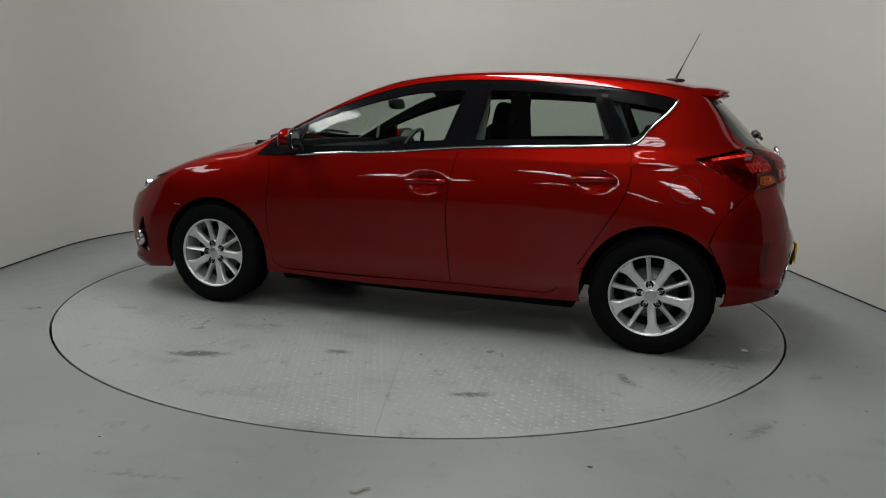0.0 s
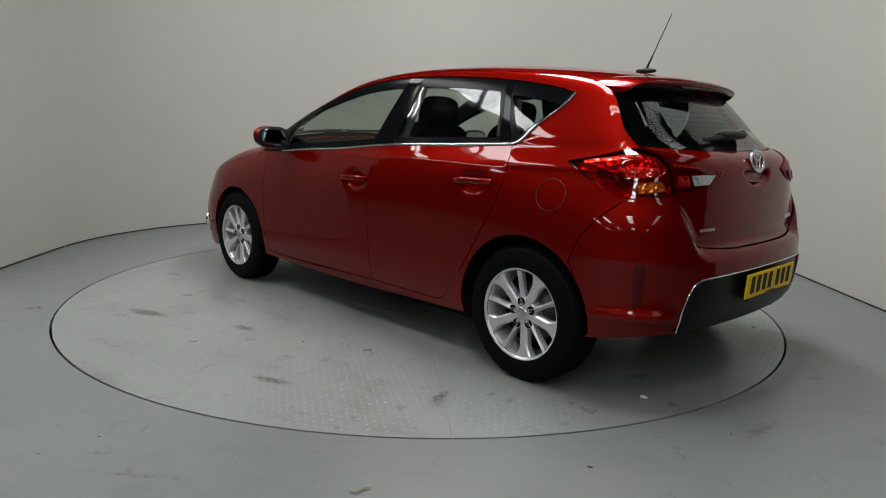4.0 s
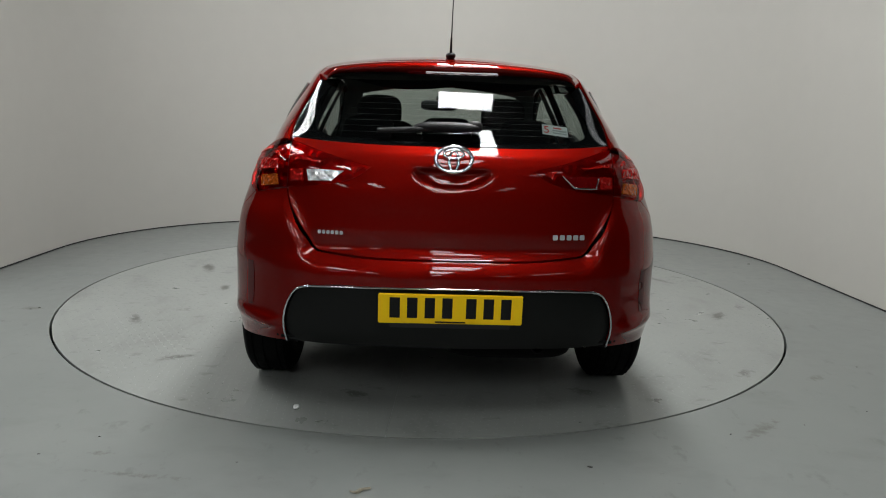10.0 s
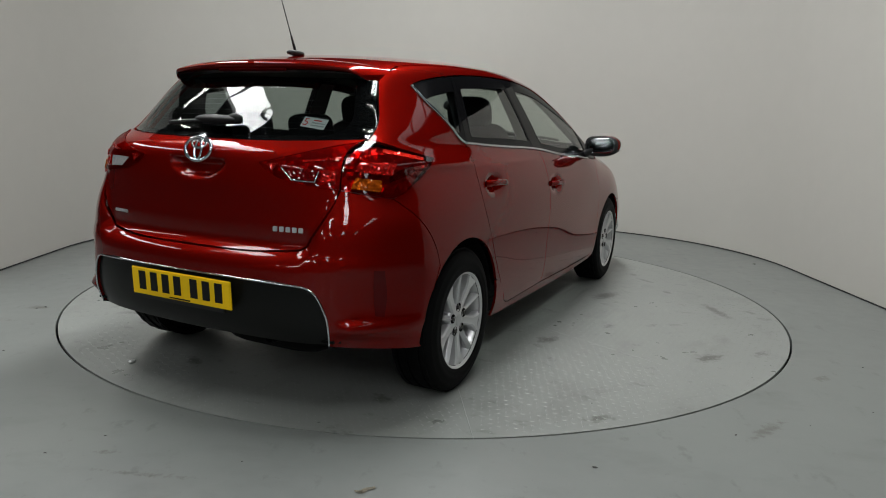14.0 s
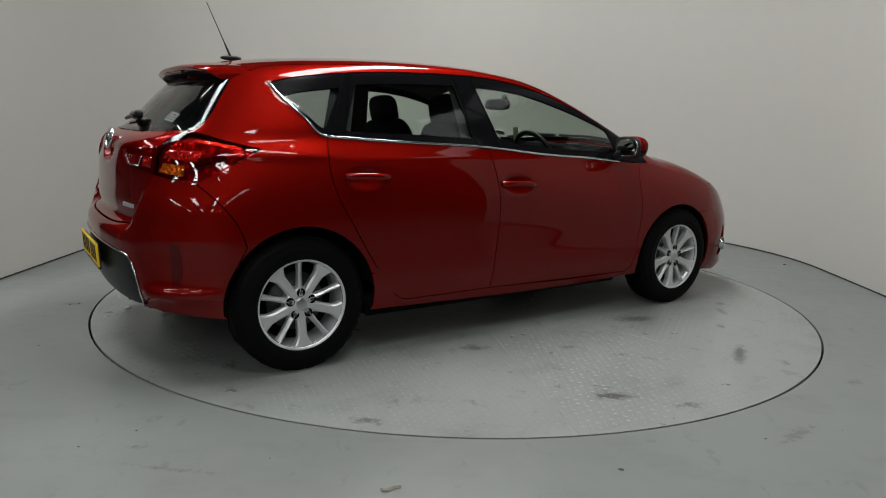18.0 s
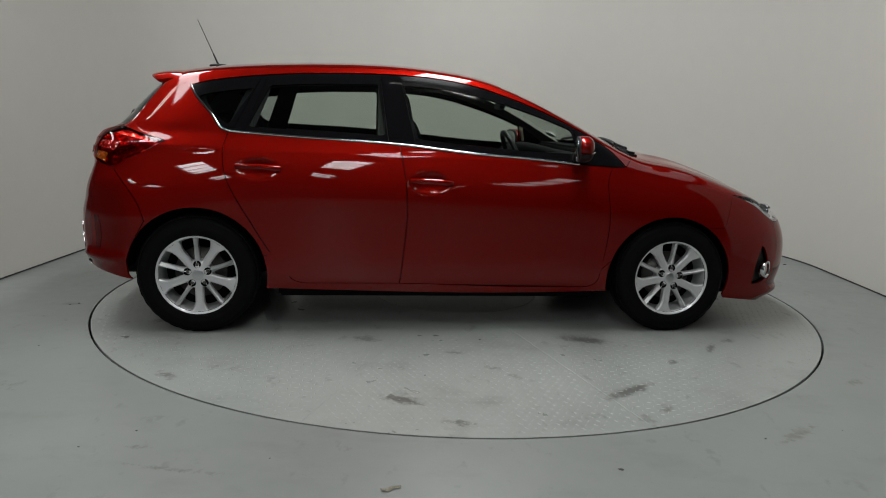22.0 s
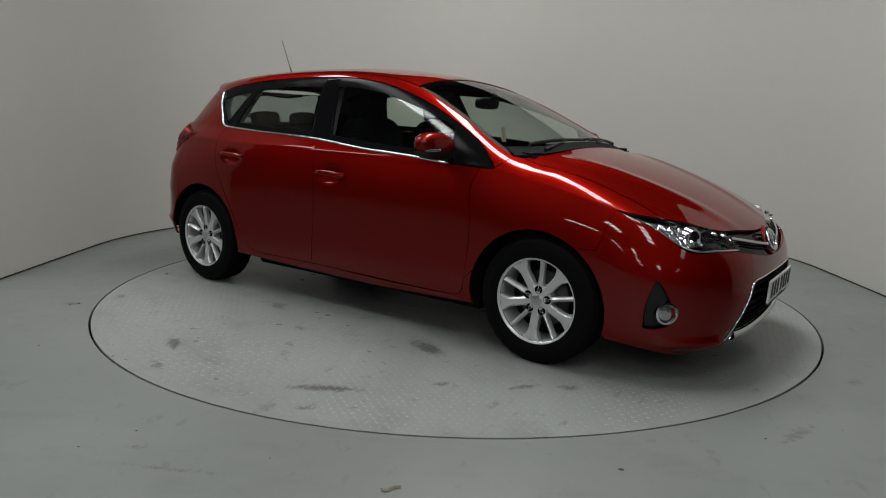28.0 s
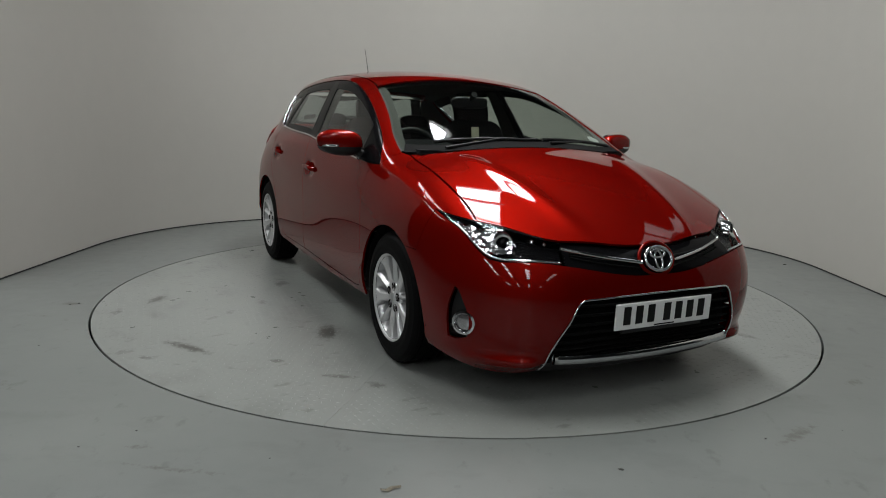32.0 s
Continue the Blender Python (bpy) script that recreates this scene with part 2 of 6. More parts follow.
WHITE_PAPER = material("white_sticker", (0.55, 0.56, 0.55), 0.45, vary=0.03)
RED_INK = material("red_ink", (0.55, 0.02, 0.015), 0.45, vary=0)
GREY_INK = material("grey_ink", (0.30, 0.32, 0.31), 0.5, vary=0)
BEIGE = material("beige_card", (0.46, 0.42, 0.32), 0.6, vary=0.1, scale=30)
LEAF = material("dried_leaf", (0.24, 0.215, 0.16), 0.7, vary=0.6, scale=40)
STONE = material("grit_black", (0.05, 0.048, 0.044), 0.7, vary=0.3, scale=60)
TUBE = material("lit_fluorescent_tube", (0.9, 0.9, 0.9), 0.4, vary=0, glow=(1.0, 0.97, 0.90), glow_power=26.0)
BOWL = material("bright_reflector", (0.60, 0.60, 0.61), 0.14, 1.0, vary=0.05, scale=40)
FOG_GLASS = material("clear_fog_glass", (0.42, 0.42, 0.43), 0.12, 0.8, vary=0.3, scale=60)
MIRROR = material("mirror_glass", (0.42, 0.43, 0.44), 0.01, 1.0, vary=0)


# ---------------------------------------------------------------- mesh helpers
def mesh_from(name, verts, faces, mat, smooth=True):
    me = bpy.data.meshes.new(name)
    me.from_pydata([tuple(v) for v in verts], [], faces)
    me.materials.append(mat)
    me.polygons.foreach_set("use_smooth", [smooth] * len(me.polygons))
    me.update()
    return me


def part(name, bm, mat, parent=None, label="", smooth=True):
    """Links a bmesh (or a finished mesh) as one object under a thing or a part."""
    if isinstance(bm, bmesh.types.BMesh):
        me = bpy.data.meshes.new(name)
        bm.to_mesh(me)
        bm.free()
        me.materials.append(mat)
        me.polygons.foreach_set("use_smooth", [smooth] * len(me.polygons))
        me.set_sharp_from_angle(angle=radians(38))
    else:
        me = bm
    ob = new(name, me)
    if parent:
        ob.parent = parent
    if label:
        tagged(ob, label)
    return ob


def box(bm, centre, size, turn=None, bevel=0.0, segments=2):
    """Adds a (bevelled) block to bm."""
    m = Matrix.Translation(centre)
    if turn:
        m = m @ Euler([radians(a) for a in turn]).to_matrix().to_4x4()
    made = bmesh.ops.create_cube(bm, size=1.0, matrix=m @ Matrix.Diagonal((*size, 1)))
    if bevel > 0:
        edges = {e for v in made["verts"] for e in v.link_edges}
        bmesh.ops.bevel(bm, geom=list(edges), offset=bevel, segments=segments, affect="EDGES", clamp_overlap=True)
    return bm


def rod(bm, a, b, r1, r2=None, sides=12):
    """Adds a tapered round bar from a to b."""
    a, b = Vector(a), Vector(b)
    d = b - a
    m = Matrix.Translation((a + b) / 2) @ d.to_track_quat("Z", "Y").to_matrix().to_4x4()
    bmesh.ops.create_cone(bm, cap_ends=True, segments=sides, radius1=r1, radius2=r1 if r2 is None else r2, depth=d.length, matrix=m)
    return bm


def lathe(profile, sides=64, axis="y"):
    """Verts and faces of a profile [(radius, along)] turned about an axis."""
    verts, faces = [], []
    n = len(profile)
    for i in range(sides):
        a = 2 * math.pi * i / sides
        for r, s in profile:
            verts.append((r * math.cos(a), s, r * math.sin(a)) if axis == "y" else (r * math.cos(a), r * math.sin(a), s))
    for i in range(sides):
        j = (i + 1) % sides
        for k in range(n - 1):
            f = (i * n + k, j * n + k, j * n + k + 1, i * n + k + 1)
            faces.append(f if axis == "z" else f[::-1])
    return verts, faces


def tube_along(points, radius, sides=8, closed=False, flat=None):
    """Verts and faces of a bar that follows points; flat: (width, height) for an oval section."""
    pts = [Vector(p) for p in points]
    n = len(pts)
    verts, faces = [], []
    up = Vector((0, 0, 1))
    for i, p in enumerate(pts):
        a, b = (pts[i - 1], pts[(i + 1) % n]) if closed else (pts[max(i - 1, 0)], pts[min(i + 1, n - 1)])
        d = (b - a).normalized()
        s = d.cross(up)
        s = s.normalized() if s.length > 1e-4 else Vector((1, 0, 0))
        u = s.cross(d).normalized()
        w, h = flat if flat else (radius, radius)
        for k in range(sides):
            q = 2 * math.pi * k / sides
            verts.append(p + s * (w * math.cos(q)) + u * (h * math.sin(q)))
    for i in range(n if closed else n - 1):
        j = (i + 1) % n
        for k in range(sides):
            l = (k + 1) % sides
            faces.append((i * sides + k, j * sides + k, j * sides + l, i * sides + l))
    if not closed:
        faces.append(tuple(range(sides))[::-1])
        faces.append(tuple((n - 1) * sides + k for k in range(sides)))
    return verts, faces
# ---------------------------------------------------------------- the studio bay
WALL_X, BACK_Y, BEND_R, WALL_H = 3.08, 3.24, 2.1, 2.75
RING_R = 2.241


def bay_line(n=28):
    """Plan of the wall's inner face: straight side, round corner, back, round corner, straight side."""
    pts = [(-WALL_X, -0.2)]
    for i in range(n + 1):
        a = math.pi - i * math.pi / 2 / n
        pts.append((-WALL_X + BEND_R + BEND_R * math.cos(a), BACK_Y - BEND_R + BEND_R * math.sin(a)))
    for i in range(n + 1):
        a = math.pi / 2 - i * math.pi / 2 / n
        pts.append((WALL_X - BEND_R + BEND_R * math.cos(a), BACK_Y - BEND_R + BEND_R * math.sin(a)))
    pts.append((WALL_X, -2.0))
    return pts


def bay_wall():
    inner = bay_line()
    outer = [(x * 1.03, y + (0.09 if y > 1 else 0)) for x, y in inner]
    n = len(inner)
    verts = [(x, y, z) for z in (0, WALL_H) for x, y in inner] + [(x, y, z) for z in (0, WALL_H) for x, y in outer]
    faces = []
    for i in range(n - 1):
        faces += [(i + 1, i, n + i, n + i + 1), (2 * n + i, 2 * n + i + 1, 3 * n + i + 1, 3 * n + i), (n + i, 3 * n + i, 3 * n + i + 1, n + i + 1)]
    for i in (0, n - 1):
        faces.append((i, n + i, 3 * n + i, 2 * n + i))
    ob = new("wall_bay", mesh_from("wall_bay", verts, faces, WALL))
    ob.data.set_sharp_from_angle(angle=radians(40))
    return tagged(ob, "plain pale grey curved wall round the bay", "wall", kind="structure")


def ring_sheet(name, r_in, r_out, z, mat, sides=192):
    verts, faces = [], []
    for i in range(sides):
        a = 2 * math.pi * i / sides
        verts += [(r_in * math.cos(a), r_in * math.sin(a), z), (r_out * math.cos(a), r_out * math.sin(a), z)]
    for i in range(sides):
        j = (i + 1) % sides
        faces.append((2 * i, 2 * i + 1, 2 * j + 1, 2 * j))
    return mesh_from(name, verts, faces, mat, False)


def floor_sheet():
    """The floor round the pit of the turntable, out to the far walls, with the pit's own sides and bottom."""
    sides, hole = 192, RING_R + 0.006
    verts, faces = [], []
    for i in range(sides):
        a = 2 * math.pi * i / sides
        c, s = math.cos(a), math.sin(a)
        k = 24.5 / max(abs(c), abs(s))
        verts += [(hole * c, hole * s, -0.12), (hole * c, hole * s, 0), (3.2 * c, 3.2 * s, 0), (k * c, k * s, 0)]
    for i in range(sides):
        j = (i + 1) % sides
        for q in range(3):
            faces.append((4 * i + q, 4 * i + q + 1, 4 * j + q + 1, 4 * j + q))
    ob = new("floor", mesh_from("floor", verts, faces, FLOOR, False))
    pit = new("pit_floor", ring_sheet("pit_floor", 0.01, hole + 0.02, -0.12, GAP))
    tagged(pit, "dark bottom of the turntable pit", "floor", kind="structure")
    return tagged(ob, "grey painted concrete floor, scuffed and stained", "floor", kind="structure")


def base_line():
    """The dark joint where the wall meets the floor."""
    pts = [(x * 0.9985, y - (0.004 if y > 1 else 0), 0.005) for x, y in bay_line()]
    v, f = tube_along(pts, 0, 4, flat=(0.004, 0.006))
    tagged(new("baseboard", mesh_from("baseboard", v, f, GAP, False)), "thin dark joint along the foot of the wall", "baseboard", kind="structure")


def floor_slit(a, b):
    """A fine saw cut in the concrete."""
    a, b = Vector((*a, 0)), Vector((*b, 0))
    d = b - a
    bm = box(bmesh.new(), (a + b) / 2 + Vector((0, 0, 0.0003)), (d.length, 0.004, 0.0006), (0, 0, math.degrees(math.atan2(d.y, d.x))))
    tagged(part("floor_slit", bm, STEEL, smooth=False), "fine saw cut in the concrete floor", "slit", "floor slits", "structure")


bay_wall()
floor_sheet()
base_line()
floor_slit((-2.644, -0.128), (-2.639, 0.212))
floor_slit((-2.639, 0.212), (-2.230, 0.243))
strip = part("wall_strip", box(bmesh.new(), (-WALL_X + 0.002, -0.10, WALL_H / 2), (0.006, 0.035, WALL_H)), WALL, smooth=False)
tagged(strip, "flat cover strip over a joint in the wall", "trim", kind="structure")


def warehouse():
    """The dim hall behind the camera: roof sheets with daylight openings, and far walls."""
    xs = sorted({-14.0, 14.0, *[s[0] - s[2] / 2 for s in SKYLIGHTS], *[s[0] + s[2] / 2 for s in SKYLIGHTS]})
    ys = sorted({-24.0, 14.0, *[s[1] - s[3] / 2 for s in SKYLIGHTS], *[s[1] + s[3] / 2 for s in SKYLIGHTS]})
    bm = bmesh.new()
    for x0, x1 in zip(xs, xs[1:]):
        for y0, y1 in zip(ys, ys[1:]):
            cx, cy = (x0 + x1) / 2, (y0 + y1) / 2
            if any(abs(cx - s[0]) < s[2] / 2 and abs(cy - s[1]) < s[3] / 2 for s in SKYLIGHTS):
                continue
            box(bm, (cx, cy, ROOF_Z + 0.2), (x1 - x0, y1 - y0, 0.40))
    tagged(part("ceiling", bm, ROOF_SHEET, smooth=False), "dim grey warehouse roof with daylight openings", "ceiling", kind="structure")
    for name, c, s in (("wall_far_south", (0, -24.1, 2.5), (28.4, 0.2, 5.4)), ("wall_far_north", (0, 14.1, 2.5), (28.4, 0.2, 5.4)),
                       ("wall_far_west", (-14.1, -5, 2.5), (0.2, 38.0, 5.4)), ("wall_far_east", (14.1, -5, 2.5), (0.2, 38.0, 5.4))):
        tagged(part(name, box(bmesh.new(), c, s), FAR_WALL, smooth=False), "plain dim warehouse wall", "wall", kind="structure")


warehouse()


def roof_purlin(x, y, length):
    tagged(part("roof_purlin", box(bmesh.new(), (x, y, ROOF_Z - 0.06), (length, 0.05, 0.12), bevel=0.004), STEEL), "grey steel purlin under the daylight opening", "beam", "roof purlins")


def tube_light(x, y, z, length):
    lamp = new("tube_light")
    lamp.location = (x, y, z)
    tagged(lamp, "lit twin fluorescent tube fitting under the roof", "lamp", "tube lights")
    part("housing", box(bmesh.new(), (0, 0, 0.05), (length, 0.12, 0.05), bevel=0.008), WHITE_PAPER, lamp)
    for dy in (-0.04, 0.04):
        part("tube", rod(bmesh.new(), (-length / 2 + 0.02, dy, 0), (length / 2 - 0.02, dy, 0), 0.014), TUBE, lamp, "glowing white tube")
    for dx in (-0.4, 0.4):
        part("hanger", rod(bmesh.new(), (dx * length, 0, 0.07), (dx * length, 0, ROOF_Z - z), 0.004, sides=6), STEEL, lamp)


for sx, sy, sw, sl, _ in SKYLIGHTS:
    for k in range(3):
        roof_purlin(sx, sy - sl / 2 + sl * (k + 0.9) / 3.6, sw + 0.2)
tube_light(0.46, -2.35, 4.45, 1.2)
tube_light(-4.05, -1.62, 4.45, 1.2)
tube_light(-4.40, 0.85, 4.45, 1.2)


# ---------------------------------------------------------------- turntable
SEAM_0 = 104.0


def sector_plate(k, parent):
    """One of ten wedge plates, with a fine joint to its neighbours."""
    a0, a1 = radians(SEAM_0 + 36 * k), radians(SEAM_0 + 36 * (k + 1))
    joint, n = 0.00045, 18
    r0, r1 = 0.55, RING_R - 0.006
    verts, faces = [], []
    for r in (r0, r1):
        for i in range(n + 1):
            d = joint / r
            a = a0 + d + (a1 - a0 - 2 * d) * i / n
            verts.append((r * math.cos(a), r * math.sin(a), 0.0))
    top = len(verts)
    verts += [(x, y, -0.012) for x, y, _ in verts]
    for i in range(n):
        faces.append((i, n + 1 + i, n + 2 + i, i + 1))
        faces.append((n + 1 + i, top + n + 1 + i, top + n + 2 + i, n + 2 + i))
        faces.append((i + 1, top + i + 1, top + i, i))
    for i in (0, n):
        a, b = i, n + 1 + i
        faces.append((a, top + a, top + b, b) if i == 0 else (b, top + b, top + a, a))
    return part("deck_plate", mesh_from("deck_plate", verts, faces, DISC, False), DISC, parent)


def tread_pattern(ks, parent):
    """Small raised lozenges in rows, turned this way and that, on the plates that still show their tread."""
    rng = np.random.default_rng(7)
    verts, faces = [], []
    pitch = 0.037
    for k in ks:
        mid = radians(SEAM_0 + 36 * (k + 0.5))
        u, v = np.array([math.cos(mid), math.sin(mid)]), np.array([-math.sin(mid), math.cos(mid)])
        for i in range(int(0.60 / pitch), int(RING_R / pitch) + 1):
            for j in range(-23, 24):
                p = u * (i * pitch) + v * (j * pitch + (pitch / 2 if i % 2 else 0))
                r, a = np.linalg.norm(p), math.degrees(math.atan2(p @ v, p @ u))
                if r > RING_R - 0.04 or r < 0.6 or abs(a) > 18 - 1.2 / r or rng.random() < 0.06:
                    continue
                d = (u + v) if (i + j) % 2 else (u - v)
                d = d / math.sqrt(2)
                e = np.array([-d[1], d[0]])
                l, w, h = 0.0108, 0.0035, 0.0007
                b = len(verts)
                for s, q, z in ((-l, 0, 0), (0, -w, 0), (l, 0, 0), (0, w, 0), (-l * .55, 0, h), (0, -w * .45, h), (l * .55, 0, h), (0, w * .45, h)):
                    verts.append((*(p + d * s + e * q), z + 0.0002))
                faces += [(b, b + 1, b + 5, b + 4), (b + 1, b + 2, b + 6, b + 5), (b + 2, b + 3, b + 7, b + 6), (b + 3, b, b + 4, b + 7), (b + 4, b + 5, b + 6, b + 7)]
    ob = part("tread_pattern", mesh_from("tread_pattern", verts, faces, TREAD, False), TREAD, parent, "raised diamond tread lugs")
    return tagged(ob, kind="stuff")


def turntable():
    tab = new("turntable")
    tagged(tab, "round grey steel turntable set flush into the floor", "turntable")
    for k in range(10):
        sector_plate(k, tab)
    verts, faces = lathe([(0.003, 0.0), (0.546, 0.0), (0.546, -0.012)], 64, "z")
    part("hub_plate", mesh_from("hub_plate", verts, faces, DISC, False), DISC, tab)
    verts, faces = lathe([(0.003, -0.013), (RING_R - 0.012, -0.013), (RING_R - 0.012, -0.09), (0.003, -0.09)], 128, "z")
    part("under_frame", mesh_from("under_frame", verts, faces, GAP, False), GAP, tab)
    tread_pattern(range(10), tab)
    return tab


table = turntable()
# ---------------------------------------------------------------- the car's outer form
# car space: x ahead, y to its left, z up, origin on the ground midway between the axles
def spline(xs, ys):
    """Natural cubic through points, straight beyond its ends."""
    xs, ys = np.asarray(xs, float), np.asarray(ys, float)
    n = len(xs)
    h = np.diff(xs)
    a = np.zeros((n, n))
    r = np.zeros(ys.shape)
    a[0, 0] = a[-1, -1] = 1
    for i in range(1, n - 1):
        a[i, i - 1:i + 2] = h[i - 1], 2 * (h[i - 1] + h[i]), h[i]
        r[i] = 6 * ((ys[i + 1] - ys[i]) / h[i] - (ys[i] - ys[i - 1]) / h[i - 1])
    m = np.linalg.solve(a, r)

    def at(x):
        x = np.asarray(x, float)
        q = np.clip(x, xs[0], xs[-1])
        i = np.clip(np.searchsorted(xs, q) - 1, 0, n - 2)
        d, u, v = h[i], xs[i + 1] - q, q - xs[i]
        if ys.ndim > 1:
            d, u, v = d[..., None], u[..., None], v[..., None]
        s = (m[i] * u ** 3 + m[i + 1] * v ** 3) / (6 * d) + (ys[i] / d - m[i] * d / 6) * u + (ys[i + 1] / d - m[i + 1] * d / 6) * v
        lo, hi = (ys[1] - ys[0]) / h[0], (ys[-1] - ys[-2]) / h[-1]
        if ys.ndim > 1:
            return s
        return s + np.minimum(x - xs[0], 0) * lo + np.maximum(x - xs[-1], 0) * hi
    return at


def eased(a, sigma, axis=0):
    """A table drawn smooth along one axis, by a bell of sigma cells."""
    r = int(3 * sigma) + 1
    k = np.exp(-0.5 * (np.arange(-r, r + 1) / sigma) ** 2)
    k /= k.sum()
    a = np.moveaxis(a, axis, 0)
    wide = np.concatenate([a[:1] * 2 - a[r:0:-1], a, a[-1:] * 2 - a[-2:-r - 2:-1]])
    out = sum(w * wide[i:i + len(a)] for i, w in enumerate(k))
    return np.moveaxis(out, 0, axis)


def smooth_line(xs, ys, sigma, step=0.002):
    """A spline eased over sigma metres, read from a fine table."""
    at = np.arange(xs[0] - 0.6, xs[-1] + 0.6, step)
    table = eased(spline(xs, ys)(at), sigma / step)
    return lambda x: np.interp(x, at, table)


TOP = smooth_line([-2.3, -1.66, -1.33, -1.05, -0.75, -0.44, -0.19, 0.05, 0.20, 0.342, 0.50, 0.638, 0.937, 1.08, 1.17, 1.311, 1.45, 1.612, 1.878, 2.0, 2.1, 2.3],
             [1.27, 1.380, 1.433, 1.460, 1.476, 1.480, 1.473, 1.450, 1.426, 1.386, 1.326, 1.265, 1.122, 1.056, 1.024, 0.992, 0.956, 0.903, 0.795, 0.732, 0.675, 0.55], 0.035)
DROP = spline([-2, -1.5, -0.2, 0.3, 0.8, 1.1, 1.3, 1.7, 2.1], [0.05, 0.05, 0.045, 0.045, 0.05, 0.05, 0.04, 0.04, 0.045])
NOSE = smooth_line([0.10, 0.16, 0.20, 0.25, 0.35, 0.46, 0.55, 0.62, 0.68, 0.78, 0.95], [2.06, 2.09, 2.13, 2.165, 2.195, 2.20, 2.185, 2.16, 2.125, 2.06, 1.95], 0.018)
TAIL = spline([0.15, 0.25, 0.32, 0.37, 0.42, 0.50, 0.58, 0.63, 0.652, 0.675, 0.72, 0.80, 0.90, 0.98, 1.03, 1.052, 1.072, 1.10, 1.20, 1.32, 1.5],
              [-1.90, -1.96, -2.00, -2.02, -2.03, -2.035, -2.033, -2.025, -2.008, -1.978, -1.968, -1.966, -1.96, -1.945, -1.925, -1.900, -1.862, -1.822, -1.725, -1.605, -1.42])
HAUNCH = spline([0.0, 0.58, 0.62, 0.652, 0.675, 0.72, 0.80, 0.87, 0.93, 1.6], [0.0, 0.0, 0.002, 0.016, 0.040, 0.043, 0.026, 0.009, 0.0, 0.0])
SIDE_Z = [0.12, 0.2, 0.3, 0.5, 0.65, 0.8, 0.9, 0.98, 1.05, 1.15, 1.3, 1.42, 1.55]
SIDE_X = [-2.2, -2.0, -1.85, -1.7, -1.4, -1.0, -0.5, 0.0, 0.5, 1.0, 1.3, 1.6, 1.8, 2.0, 2.2]
SIDE_Y = [[.50, .58, .66, .72, .71, .67, .62, .56, .51, .45, .39, .35, .30],
          [.69, .755, .81, .845, .840, .800, .73, .665, .61, .53, .45, .40, .35],
          [.77, .81, .848, .872, .866, .830, .765, .71, .65, .57, .48, .43, .38],
          [.79, .825, .855, .876, .871, .843, .802, .752, .70, .62, .52, .46, .40],
          [.80, .835, .866, .882, .880, .866, .84, .806, .768, .71, .612, .545, .46],
          [.80, .835, .866, .877, .880, .874, .860, .832, .785, .735, .655, .59, .50],
          [.80, .832, .864, .875, .880, .876, .858, .832, .788, .74, .662, .60, .51],
          [.80, .832, .864, .874, .880, .874, .852, .824, .786, .738, .662, .60, .51],
          [.80, .832, .864, .874, .880, .870, .842, .814, .778, .728, .648, .582, .50],
          [.80, .834, .866, .877, .880, .862, .828, .792, .755, .705, .625, .56, .48],
          [.80, .835, .866, .882, .880, .845, .795, .745, .70, .65, .57, .50, .42],
          [.79, .825, .85, .868, .860, .815, .755, .69, .64, .58, .50, .44, .37],
          [.76, .80, .825, .840, .825, .775, .71, .64, .58, .52, .45, .40, .33],
          [.68, .73, .76, .775, .76, .70, .63, .56, .50, .45, .39, .34, .28],
          [.55, .60, .63, .65, .63, .57, .50, .44, .39, .35, .30, .26, .22]]
CELL = 0.0025
_gx, _gz = np.arange(-2.3, 2.301, CELL), np.arange(0.0, 1.701, CELL)
_rows = spline(SIDE_Z, np.array(SIDE_Y).T)(np.clip(_gz, 0.12, 1.55)).T
SIDE_GRID = eased(eased(spline(SIDE_X, _rows)(np.clip(_gx, -2.2, 2.2)), 0.060 / CELL, 0), 0.032 / CELL, 1)
HANDLES = [(-0.07, 0.828), (-0.975, 0.886)]


def side_y(x, z):
    i, j = np.clip((x + 2.3) / CELL, 0, len(_gx) - 1.001), np.clip(z / CELL, 0, len(_gz) - 1.001)
    a, b = i.astype(int), j.astype(int)
    u, v = i - a, j - b
    y = (SIDE_GRID[a, b] * (1 - u) * (1 - v) + SIDE_GRID[a + 1, b] * u * (1 - v) + SIDE_GRID[a, b + 1] * (1 - u) * v + SIDE_GRID[a + 1, b + 1] * u * v)
    for hx, hz in HANDLES:
        y = y - 0.019 * np.exp(-(((x - hx + 0.005) / 0.080) ** 2 + ((z - hz + 0.004) / 0.044) ** 2) ** 1.6)
    # ledge between the quarter window and the tail lamp
    stretch = 1 / (1 + np.exp(np.clip((x + 1.16) / 0.03, -40, 40))) / (1 + np.exp(np.clip((-1.72 - x) / 0.03, -40, 40)))
    y = y + (0.0070 * np.exp(-((z - 0.990) / 0.030) ** 2) - 0.0055 * np.exp(-((z - 1.062) / 0.030) ** 2)) * stretch
    # crease that runs back along the shoulder
    ahead = np.maximum(x - 0.95, 0)
    crest = 0.955 - 0.02 * np.minimum(x, 0.95) - 0.17 * ahead - 0.06 * ahead ** 2
    y = y + 0.0023 * np.exp(-((z - crest) / 0.012) ** 2) / (1 + np.exp(np.clip((x - 1.60) / 0.04, -40, 40)))
    return y


def soft(a, b, k):
    return 0.5 * (a + b + np.sqrt((a - b) ** 2 + k * k))


